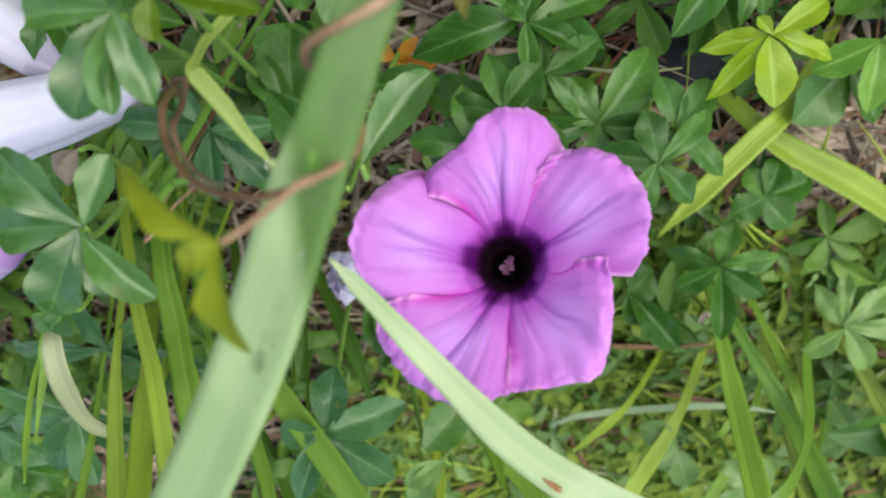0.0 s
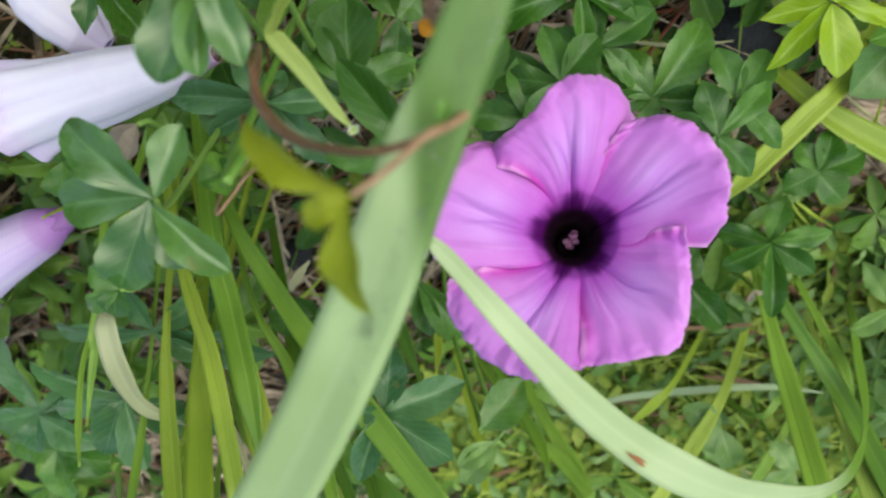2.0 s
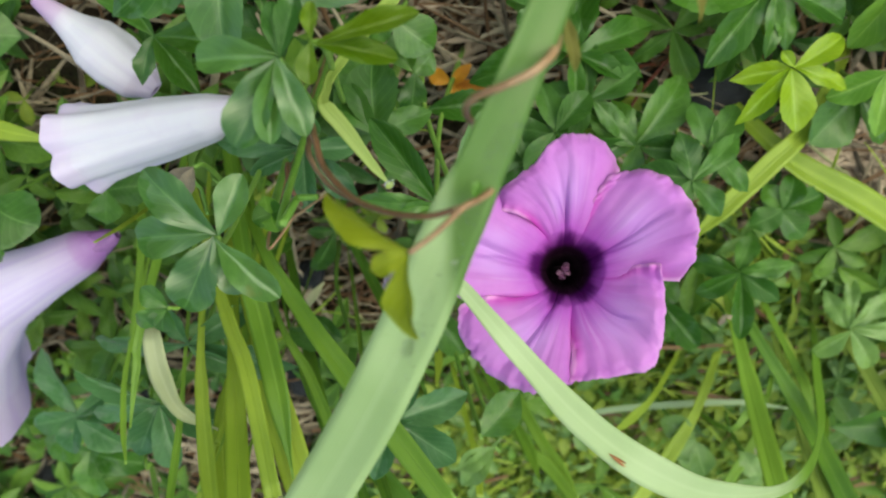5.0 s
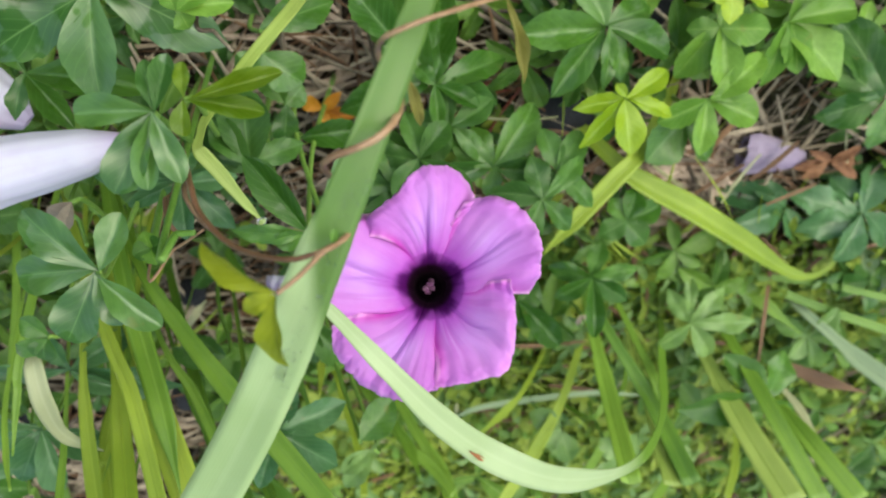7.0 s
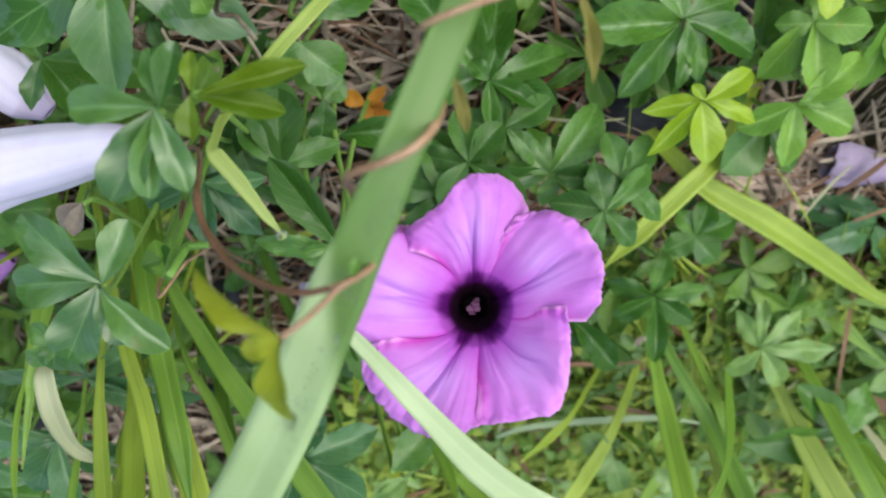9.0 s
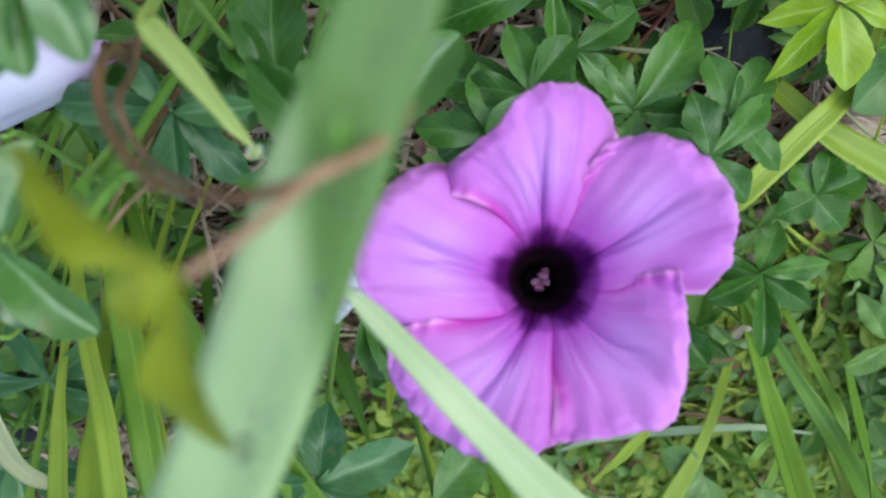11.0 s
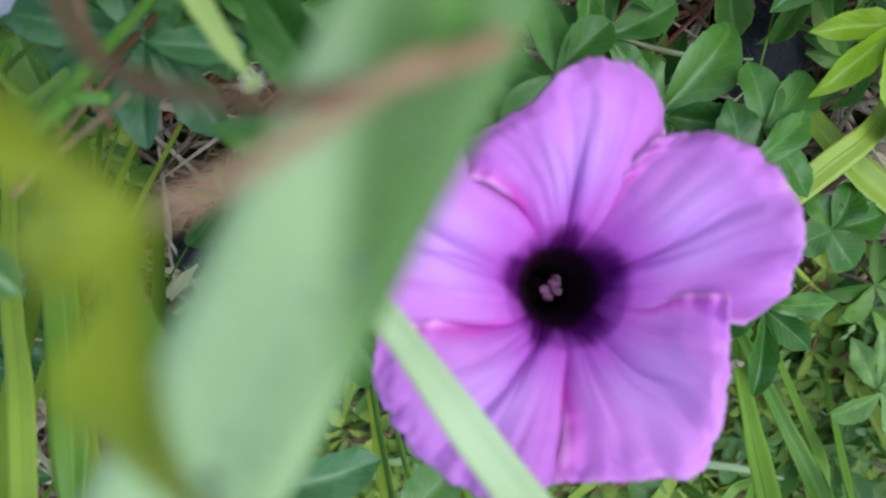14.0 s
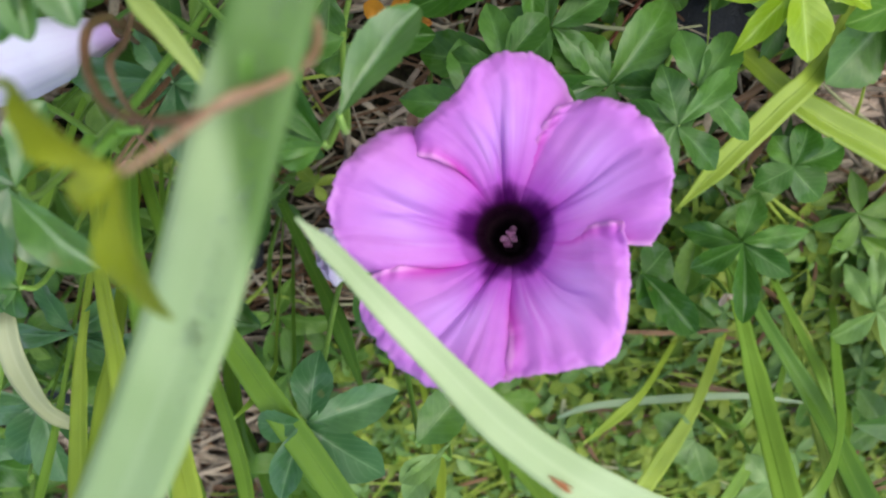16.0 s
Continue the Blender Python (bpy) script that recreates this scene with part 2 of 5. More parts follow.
LEAF_YOUNG = leaf_material("leaf_young", (0.185, 0.300, 0.014), (0.34, 0.455, 0.032), (0.42, 0.60, 0.12), 0.42, 0.3, 0.5)
LEAF_LIME = leaf_material("leaf_lime", (0.095, 0.215, 0.026), (0.190, 0.345, 0.052), (0.34, 0.52, 0.12), 0.42, 0.3, 0.5)
LEAF_OLIVE = leaf_material("leaf_olive", (0.20, 0.245, 0.011), (0.33, 0.365, 0.028), (0.36, 0.42, 0.10), 0.42, 0.35, 0.3)
LEAF_CURL = leaf_material("leaf_curled", (0.070, 0.140, 0.005), (0.145, 0.230, 0.012), (0.30, 0.38, 0.08), 0.40, 0.35, 0.6)
LEAF_BROWN = leaf_material("leaf_brown", (0.135, 0.125, 0.025), (0.25, 0.235, 0.06), (0.30, 0.26, 0.10), 0.5, 0.3, 0.1)
LEAF_MOSS = leaf_material("leaf_moss", (0.085, 0.160, 0.018), (0.29, 0.365, 0.052), (0.36, 0.44, 0.12), 0.5, 0.3, 0.1)
BLADE = blade_material("blade_green", (0.115, 0.235, 0.022), (0.235, 0.385, 0.052))
BLADE_LIME = blade_material("blade_lime", (0.20, 0.295, 0.023), (0.38, 0.485, 0.066))
BLADE_YELLOW = blade_material("blade_yellow", (0.23, 0.33, 0.055), (0.39, 0.49, 0.13))
BLADE_DARK = blade_material("blade_dark", (0.075, 0.18, 0.02), (0.16, 0.30, 0.038))
BLADE_BENT = blade_material("blade_bent", (0.36, 0.465, 0.24), (0.53, 0.625, 0.39), foot=(0.15, 0.28, 0.03), relief=0.04)
# The dark green tip is painted shade where the blade turns away.
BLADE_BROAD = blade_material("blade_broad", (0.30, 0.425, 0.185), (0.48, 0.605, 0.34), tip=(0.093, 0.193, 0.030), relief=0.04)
BLADE_DRY = blade_material("blade_dry", (0.34, 0.345, 0.17), (0.54, 0.535, 0.34), 0.6)
BLADE_CREAM = blade_material("blade_cream", (0.33, 0.355, 0.19), (0.55, 0.57, 0.38), 0.55)
BLADE_WHITE = blade_material("blade_white", (0.33, 0.44, 0.25), (0.50, 0.60, 0.40), 0.45)
BLADE_BROWN = blade_material("blade_brown", (0.10, 0.05, 0.028), (0.26, 0.14, 0.07), 0.6)
PETAL = petal_material("petal_lilac")
PALE = pale_flower_material("petal_pale")
PALE_VIOLET = pale_flower_material("petal_violet_end", (0.38, 0.15, 0.52), 0.95, (0.74, 0.66, 0.90), (0.64, 0.53, 0.85))
FADED = plain_material("petal_faded", (0.23, 0.17, 0.31), (0.40, 0.32, 0.45), 120, 0.6, 0.25)
VINE = plain_material("vine_bark", (0.040, 0.016, 0.010), (0.165, 0.080, 0.045), 90, 0.42)
DEAD_VINE = plain_material("dead_vine", (0.11, 0.062, 0.036), (0.34, 0.215, 0.13), 120, 0.6)
VINE_TAN = plain_material("vine_tan", (0.20, 0.105, 0.058), (0.52, 0.34, 0.21), 90, 0.42)
STALK = plain_material("green_stalk", (0.10, 0.22, 0.03), (0.22, 0.36, 0.07), 200, 0.45, 0.0)
RED_STALK = plain_material("red_stalk", (0.12, 0.022, 0.012), (0.27, 0.06, 0.03), 200, 0.45)
STRAW_PALE = plain_material("straw_pale", (0.10, 0.066, 0.046), (0.56, 0.43, 0.34), 70, 0.7, 0.0)
STRAW = plain_material("straw", (0.034, 0.022, 0.014), (0.44, 0.355, 0.26), 90, 0.75, 0.0)
SOIL = soil_material()
STONE = plain_material("wet_stone", (0.008, 0.009, 0.013), (0.042, 0.042, 0.050), 160, 0.6, 0.0, 0.9, 0.003, 0.25, 0.03)
ORANGE = plain_material("orange_leaf", (0.45, 0.14, 0.012), (0.72, 0.32, 0.03), 160, 0.5, 0.2)
RUST = plain_material("rust_scar", (0.30, 0.12, 0.05), (0.52, 0.28, 0.14), 300, 0.6)
HUSK = plain_material("husk", (0.16, 0.125, 0.095), (0.33, 0.27, 0.21), 150, 0.6, 0.15)
TORN = plain_material("torn_leaf", (0.15, 0.062, 0.030), (0.40, 0.20, 0.10), 260, 0.7, 0.1)
DEAD = plain_material("dead_leaf", (0.14, 0.06, 0.042), (0.34, 0.18, 0.13), 200, 0.6, 0.1)
THROAT = plain_material("throat", (0.016, 0.002, 0.012), (0.05, 0.006, 0.035), 300, 0.6)
STIGMA = plain_material("stigma", (0.30, 0.09, 0.25), (0.46, 0.22, 0.40), 600, 0.5)
VIOLET_END = plain_material("violet_end", (0.17, 0.06, 0.25), (0.34, 0.16, 0.45), 200, 0.55, 0.1)
WATER = water_material()

# ---- shapes ----


def mesh_of(name, verts, faces, uvs=None, material=None, smooth=True):
    me = bpy.data.meshes.new(name)
    me.from_pydata([tuple(v) for v in verts], [], faces)
    if uvs is not None:
        layer = me.uv_layers.new(name="UVMap")
        index = np.empty(len(me.loops), dtype=np.int32)
        me.loops.foreach_get("vertex_index", index)
        layer.data.foreach_set("uv", np.asarray(uvs, dtype=np.float32)[index].ravel())
    if material:
        me.materials.append(material)
    if smooth:
        me.polygons.foreach_set("use_smooth", [True] * len(me.polygons))
    me.update()
    return me


def part(name, me, parent, m=None, label=""):
    """Links a mesh as one part under a thing; m is its pose in the world."""
    ob = new(name, me)
    ob.parent = parent
    base = parent.matrix_basis if parent.parent is None else parent.parent.matrix_basis @ parent.matrix_basis
    ob.matrix_basis = base.inverted() @ (m if m is not None else Matrix())
    if label:
        tagged(ob, label)
    return ob


def thing(name, at, label, category, group="", kind=""):
    ob = new(name)
    ob.empty_display_size = 0.01
    ob.matrix_basis = Matrix.Translation(at)
    return tagged(ob, label, category, group, kind)


def grid_faces(nu, nv, first=0, close=False):
    faces = []
    for j in range(nv):
        for i in range(nu):
            k = (i + 1) % nu if close else i + 1
            w = nu if close else nu + 1
            faces.append((first + j * w + i, first + j * w + k, first + (j + 1) * w + k, first + (j + 1) * w + i))
    return faces


def along(points, steps):
    """A smooth line through the points, with its directions."""
    p = [Vector(q) for q in points]
    p = [p[0] * 2 - p[1]] + p + [p[-1] * 2 - p[-2]]
    line = []
    spans = len(p) - 3
    for s in range(steps + 1):
        x = s / steps * spans
        i = min(int(x), spans - 1)
        t = x - i
        a, b, c, d = p[i:i + 4]
        line.append(0.5 * (2 * b + (c - a) * t + (2 * a - 5 * b + 4 * c - d) * t * t + (3 * b - a - 3 * c + d) * t ** 3))
    ways = [(line[min(i + 1, steps)] - line[max(i - 1, 0)]).normalized() for i in range(steps + 1)]
    return line, ways


def blend(values, x):
    """The value at x of 0 to 1 along a short row of values."""
    x = max(0.0, min(0.9999, x)) * (len(values) - 1)
    i = int(x)
    t = x - i
    t = t * t * (3 - 2 * t)
    return values[i] * (1 - t) + values[i + 1] * t


def tube(name, points, radii, material, steps=24, sides=10, knots=0.0):
    """A stem through the points; knots makes it lumpy."""
    line, ways = along(points, steps)
    side = ways[0].orthogonal().normalized()
    verts, uvs = [], []
    for s, (p, w) in enumerate(zip(line, ways)):
        side = (side - w * side.dot(w)).normalized()
        up = w.cross(side)
        r = blend(radii, s / steps)
        for a in range(sides):
            t = 2 * math.pi * a / sides
            bump = 1 + knots * noise.noise(p * 400 + Vector((a * 3.1, 0, 0)))
            verts.append(p + (side * math.cos(t) + up * math.sin(t)) * r * bump)
            uvs.append((a / sides, s / steps))
    faces = grid_faces(sides, steps, 0, True)
    faces += [tuple(range(sides))[::-1], tuple(range(steps * sides, (steps + 1) * sides))]
    return mesh_of(name, verts, faces, uvs, material)


def ribbon(name, points, widths, material, face, keel=0.12, steps=30, across=6, wave=0.03, thick=0.00025, twist=(0.0, 0.0)):
    """A grass blade: a keeled strip through the points that faces the way given, with its own thickness."""
    line, ways = along(points, steps)
    face = Vector(face)
    top, under, uvs = [], [], []
    for s, (p, w) in enumerate(zip(line, ways)):
        v = s / steps
        side = w.cross(Matrix.Rotation(blend(twist, v), 3, w) @ face).normalized()
        up = side.cross(w).normalized()
        half = blend(widths, v) / 2
        for i in range(across + 1):
            u = i / across - 0.5
            ripple = wave * half * noise.noise(p * 60 + Vector((u * 2, 7, 0)))
            q = p + side * (2 * u * half) + up * (abs(2 * u) * half * keel * 2 + ripple)
            top.append(q)
            under.append(q - up * thick)
            uvs.append((u, v))
    n = len(top)
    faces = grid_faces(across, steps)
    faces = faces + [tuple(k + n for k in reversed(f)) for f in faces]
    w = across + 1
    for s in range(steps):
        a, b = s * w, (s + 1) * w
        faces.append((a, b, b + n, a + n))
        a, b = s * w + across, (s + 1) * w + across
        faces.append((b, a, a + n, b + n))
    for row in (0, steps):
        for i in range(across):
            a, b = row * w + i, row * w + i + 1
            faces.append((b, a, a + n, b + n) if row == 0 else (a, b, b + n, a + n))
    return mesh_of(name, top + under, faces, uvs + uvs, material)


def leaflet_shape(kind, nu=8, nv=36, teeth=0.0):
    """Unit leaflet: length 1 along y, width 1 across x. Kinds differ in outline, point, fold, curl and wavy edge."""
    full, point, fold, curl, wavy, seed = kind
    verts, uvs = [], []
    for j in range(nv + 1):
        v = j / nv
        half = 0.5 * (math.sin(math.pi * v ** full) ** (0.62 + (point - 0.62) * v)) if 0 < v < 1 else 0.0
        half = max(half, 0.02 if v < 0.5 else 0.0)
        tooth = v * 7.0 + seed
        deep = 0.35 + 1.1 * abs(math.sin(int(tooth) * 12.9 + seed * 7))
        notch = teeth * deep * max(0.0, min(1.0, (v - 0.32) / 0.2)) * (1 - tooth % 1.0)
        for i in range(nu + 1):
            u = i / nu - 0.5
            edge = abs(2 * u)
            lean = fold * (1.25 if u > 0 else 0.8)
            z = lean * (math.sqrt(edge * edge + 0.003) - 0.055) * half - curl * v * v + 0.10 * v
            z -= 0.09 * edge ** 3 * half * (0.5 + 0.5 * math.sin(seed * 3))
            z += wavy * edge * math.sin(v * 11 + seed + (2.1 if u > 0 else 0.0)) * half
            bend = 0.05 * math.sin(v * 3 + seed)
            verts.append(Vector((2 * u * half * (1 - notch * edge ** 3) + bend, v, z)))
            uvs.append((u, v))
    return verts, grid_faces(nu, nv), uvs


KINDS = [leaflet_shape(k, teeth=0.085) for k in ((1.28, 0.74, 0.36, 0.26, 0.06, 0.3), (1.20, 0.92, 0.28, 0.34, 0.10, 1.9), (1.42, 0.68, 0.42, 0.20, 0.07, 3.1), (1.26, 1.00, 0.20, 0.36, 0.12, 4.7))]
KINDS += [leaflet_shape(k, teeth=0.03) for k in ((1.75, 0.50, 0.40, 0.22, 0.08, 0.9), (1.60, 0.54, 0.30, 0.30, 0.12, 2.6))]
LEAF_MESHES = {}


def leaf_mesh(kind, material):
    key = (kind, material.name)
    if key not in LEAF_MESHES:
        verts, faces, uvs = KINDS[kind]
        LEAF_MESHES[key] = mesh_of("leaflet", verts, faces, uvs, material)
    return LEAF_MESHES[key]


def leaf_pose(at, normal, angle, length, width, lift):
    """The pose of a unit leaflet that leaves its stalk at a place: angle in degrees about the normal, counted from world x."""
    n = Vector(normal).normalized()
    ex = (Vector((1, 0, 0)) - n * n.x).normalized()
    ey = n.cross(ex)
    t = radians(angle)
    way = (ex * math.cos(t) + ey * math.sin(t) + n * math.tan(radians(lift))).normalized()
    side = way.cross(n).normalized()
    up = side.cross(way)
    m = Matrix((side * width, way * length, up * length)).transposed().to_4x4()
    return Matrix.Translation(at) @ m


def palmate(label, at, normal, leaves, material, root=None, stalk=None, group="creeper leaves", rounded=False):
    """A hand-shaped leaf on its stalk: rows of angle, length, width, lift for its leaflets."""
    at = Vector(at)
    base = Vector(root) if root else Vector((at.x + 0.012 * math.sin(at.y * 300), at.y + 0.015, ground_height(at.x, at.y + 0.015) - 0.002))
    ob = thing("creeper_leaf", base, label, "leaf", group)
    for i, (angle, length, width, lift) in enumerate(leaves):
        kind = 4 + i % 2 if rounded else (i * 7 + int(abs(angle))) % 4
        part("leaflet", leaf_mesh(kind, material), ob, leaf_pose(at + Vector(normal).normalized() * 0.0006 * i, normal, angle, length, width, lift))
    low = at - Vector(normal).normalized() * 0.012
    part("stalk", tube("stalk", [base, base.lerp(low, 0.5) + Vector((0.004, 0.004, 0)), low, at], [0.0011, 0.0009, 0.0008, 0.0007], stalk or STALK, 14, 7), ob)
    return ob


def blade(label, points, widths, material, face=(0, -0.62, 0.79), keel=0.12, category="grass blade", twist=(0.0, 0.0), steps=30, wave=0.03, name="grass_blade", rib=True):
    ob = thing(name, points[0], label, category, "grass blades")
    strip = part("blade", ribbon("blade", points, widths, material, face, keel, steps, 6, wave, 0.00025, twist), ob)
    if rib:
        part("midrib", tube("midrib", [Vector(p) - Vector(face).normalized() * 0.00022 for p in points], [w * 0.025 + 0.00022 for w in widths], material, steps, 6), ob)
    return ob, strip


def ground_height(x, y):
    bank = -0.012 - 0.3 * min(max(0.0, 0.13 - y), 0.4)
    return bank + 0.006 * noise.noise(Vector((x * 9, y * 9, 0.3))) + 0.003 * noise.noise(Vector((x * 31, y * 31, 2.0)))


# ---- ground ----
def ground():
    """One sheet: fine in the middle, reaching to the horizon."""
    rings = [0.0] + [0.01 * 1.09 ** k for k in range(60)] + [3, 8, 25, 90, 400, 2000]
    sides = 96
    verts = [Vector((0, 0.15, ground_height(0, 0.15)))]
    for r in rings[1:]:
        for a in range(sides):
            t = 2 * math.pi * a / sides
            x, y = r * math.cos(t), 0.15 + r * math.sin(t)
            verts.append(Vector((x, y, ground_height(x, y) if r < 30 else -0.05)))
    faces = [(0, 1 + a, 1 + (a + 1) % sides) for a in range(sides)]
    faces += grid_faces(sides, len(rings) - 2, 1, True)
    tagged(new("ground", mesh_of("ground", verts, faces, None, SOIL)), "dark damp soil under dead grass", "ground", "", "structure")


ground()


def litter(name, label, count, seed, box, length, width, material, lift, kind="stuff", spread=0.24):
    """Dead stems that lie about in a heap: thin bent strips with a roof-shaped section."""
    rng = random.Random(seed)
    verts, faces, uvs = [], [], []
    for _ in range(count):
        x, y = rng.gauss(0, spread) + (box[0] + box[1]) / 2, rng.gauss(0, 0.92 * spread) + (box[2] + box[3]) / 2
        t, long, w = rng.gauss(0.2, 0.9), rng.uniform(*length), rng.uniform(*width)
        z = ground_height(x, y) + rng.uniform(0.001, lift)
        bend, tip = rng.uniform(-0.5, 0.5), rng.uniform(-0.25, 0.25)
        first, p = len(verts), Vector((x, y, z))
        for s in range(7):
            way = Vector((math.cos(t), math.sin(t), tip * (s / 6 - 0.5)))
            side = Vector((-way.y, way.x, 0)).normalized() * w * (1 - 0.6 * abs(s / 3 - 1))
            verts += [p - side, p + Vector((0, 0, w * 0.9)), p + side]
            uvs += [(-0.5, s / 6), (0, s / 6), (0.5, s / 6)]
            p = p + way * (long / 6)
            p.z = max(p.z, ground_height(p.x, p.y) + 0.0008)
            t += bend / 6
        faces += grid_faces(2, 6, first)
    return tagged(new(name, mesh_of(name, verts, faces, uvs, material)), label, "dead grass", "", kind)


litter("dead_grass", "brown and straw-coloured dead grass lying on the soil", 4200, 3, (-0.5, 0.45, -0.2, 0.62), (0.015, 0.09), (0.0004, 0.0018), STRAW, 0.016)
litter("dead_stems", "dark rotted stems among the dead grass", 2200, 4, (-0.5, 0.45, -0.2, 0.62), (0.02, 0.08), (0.0005, 0.0012), BLADE_BROWN, 0.012)

litter("straw_heap", "pale shredded straw in a heap", 170, 31, (-0.175, -0.175, 0.163, 0.163), (0.015, 0.05), (0.0006, 0.0022), STRAW_PALE, 0.009, spread=0.016)
litter("straw_heap", "pale broken straw lying on dead grass", 70, 32, (0.002, 0.002, 0.093, 0.093), (0.015, 0.05), (0.0006, 0.0022), STRAW_PALE, 0.014, spread=0.028)


def ground_cover(name, label, count, seed, box, size, material, height, keep, tilt=0.35, slim=(0.38, 0.62), singles=0, single_label=""):
    """Small creeping leaves in tufts of five; keep says where they may grow. The first ones of the middle are leaves of their own, the rest one carpet."""
    rng = random.Random(seed)
    verts, faces, uvs = [], [], []
    shape_nu, shape_nv = 2, 5
    shapes = [leaflet_shape(k, shape_nu, shape_nv) for k in ((1.20, 0.80, 0.34, 0.26, 0.05, 0.3), (1.05, 1.00, 0.24, 0.34, 0.08, 1.9))]
    made = 0
    while made < count:
        x, y = rng.uniform(box[0], box[1]), rng.uniform(box[2], box[3])
        if rng.random() > keep(x, y):
            made += 0.05
            continue
        made += 1
        z = ground_height(x, y) + rng.uniform(*height)
        n = Vector((rng.gauss(0, tilt), rng.gauss(-0.25, tilt), 1)).normalized()
        turn, leaves = rng.uniform(0, 360), rng.choice((3, 4, 5, 5))
        own = None
        if singles > 0 and -0.24 < x < 0.24 and -0.02 < y < 0.36:
            singles -= 1
            own = thing("creeper_leaf", (x, y, ground_height(x, y) - 0.001), single_label, "leaf", "low creeper leaves")
            part("stalk", tube("stalk", [(x, y, ground_height(x, y) - 0.001), (x + 0.001, y, (z + ground_height(x, y)) / 2), (x, y, z)], [0.0006, 0.0005], STALK, 6, 6), own)
        for k in range(leaves):
            long = rng.uniform(*size)
            m = leaf_pose(Vector((x, y, z)), n, turn + k * 360 / leaves + rng.uniform(-18, 18), long, long * rng.uniform(*slim), rng.uniform(-12, 14))
            v, f, t = rng.choice(shapes)
            if own:
                part("leaflet", leaf_mesh((k + int(turn)) % 4, material), own, m)
                continue
            first = len(verts)
            verts += [m @ q for q in v]
            faces += [tuple(first + i for i in q) for q in f]
            uvs += t
        if own:
            continue
        low = Vector((x, y, ground_height(x, y) - 0.001))
        first = len(verts)
        for q in (low, Vector((x, y, z))):
            verts += [q + Vector((0.0005, 0, 0)), q + Vector((-0.0003, 0.0004, 0)), q + Vector((-0.0003, -0.0004, 0))]
            uvs += [(0.3, 0.5)] * 3
        faces += grid_faces(3, 1, first, True)
    return tagged(new(name, mesh_of(name, verts, faces, uvs, material)), label, "ground cover", "", "stuff")


def near(x, y, px, py, r):
    d = ((x - px) ** 2 + (y - py) ** 2) / (r * r)
    return math.exp(-d)

# ---- the open flower ----
def curve(values, x):
    """A smooth curve through evenly spaced values, at x of 0 to 1."""
    k = max(0.0, min(0.99999, x)) * (len(values) - 1)
    i = int(k)
    t = k - i
    b, c = values[i], values[i + 1]
    a, d = values[max(i - 1, 0)], values[min(i + 2, len(values) - 1)]
    return 0.5 * (2 * b + (c - a) * t + (2 * a - 5 * b + 4 * c - d) * t * t + (3 * b - a - 3 * c + d) * t ** 3)


def petal_mesh(lobe, radius):
    """One lobe of the funnel: where its two edges run, in degrees from eye to rim, rim radii across it, how its edges lie, and its curl."""
    first, last, rim, low, high, seed = lobe
    nu, nv = 90, 50
    verts, uvs = [], []
    for j in range(nv + 1):
        v = 0.160 + 0.840 * j / nv
        for i in range(nu + 1):
            x = i / nu
            u = 2 * x - 1
            a0, a1 = curve(first, (v - 0.2) / 0.8), curve(last, (v - 0.2) / 0.8)
            t = radians(a0 + (a1 - a0) * x)
            edge = curve(rim, x) * radius
            frill = 0.020 * noise.noise(Vector((x * 10, seed, 0))) + 0.018 * noise.noise(Vector((x * 27, seed, 4))) + 0.013 * noise.noise(Vector((x * 62, seed, 8)))
            edge *= 1 + frill
            out = max(0.0, min(1.0, (v - 0.18) / 0.55))
            r = (radius * 0.95 * (1 - out) + edge * out) * v
            s = min(r / radius, 1.05)
            depth = 0.019 * max(0.0, 1 - s) ** 2.4 + 0.010 * max(0.0, 0.30 - s) / 0.14
            h = 0.0056 * (1 - u * u) * v * v - 0.0024 * math.exp(-(u / 0.12) ** 2) * v * (1.1 - v) * 2
            h -= 0.0042 * abs(u) ** 6 * v
            rise = max(0.0, min(1.0, (v - 0.35) / 0.5)) ** 1.5
            h += 0.0036 * rise * (low * math.exp(-((1 + u) / 0.16) ** 2) + high * math.exp(-((1 - u) / 0.16) ** 2))
            h -= 0.0022 * max(0.0, v - 0.86) ** 2 / 0.02 * (1 + 0.6 * math.sin(x * 7 + seed))
            h += 0.0010 * u * v * math.sin(seed * 2.0) + 0.0034 * v * v * noise.noise(Vector((x * 3.2, v * 2.2, seed))) + 0.0009 * v * noise.noise(Vector((x * 12, v * 3, seed + 9)))
            h += 0.0016 * max(0.0, v - 0.84) * 6 * (noise.noise(Vector((x * 9, v * 7, seed + 3))) + 0.5 * noise.noise(Vector((x * 30, v * 20, seed + 6))))
            bend = 0.10 * math.sin(v * 4 + seed)
            h -= 0.0007 * v * max(0.0, 1.0 - v) * 3.0 * (math.exp(-((u - bend - 0.11 * v) / 0.05) ** 2) + math.exp(-((u - bend + 0.12 * v) / 0.05) ** 2))
            h += 0.0024 * rise * math.exp(-((1 - abs(u)) / 0.14) ** 2) * noise.noise(Vector((v * 13, u, seed + 5)))
            verts.append(Vector((r * math.cos(t), r * math.sin(t), h - depth)))
            uvs.append((u, v))
    return mesh_of("petal", verts, grid_faces(nu, nv), uvs, PETAL)


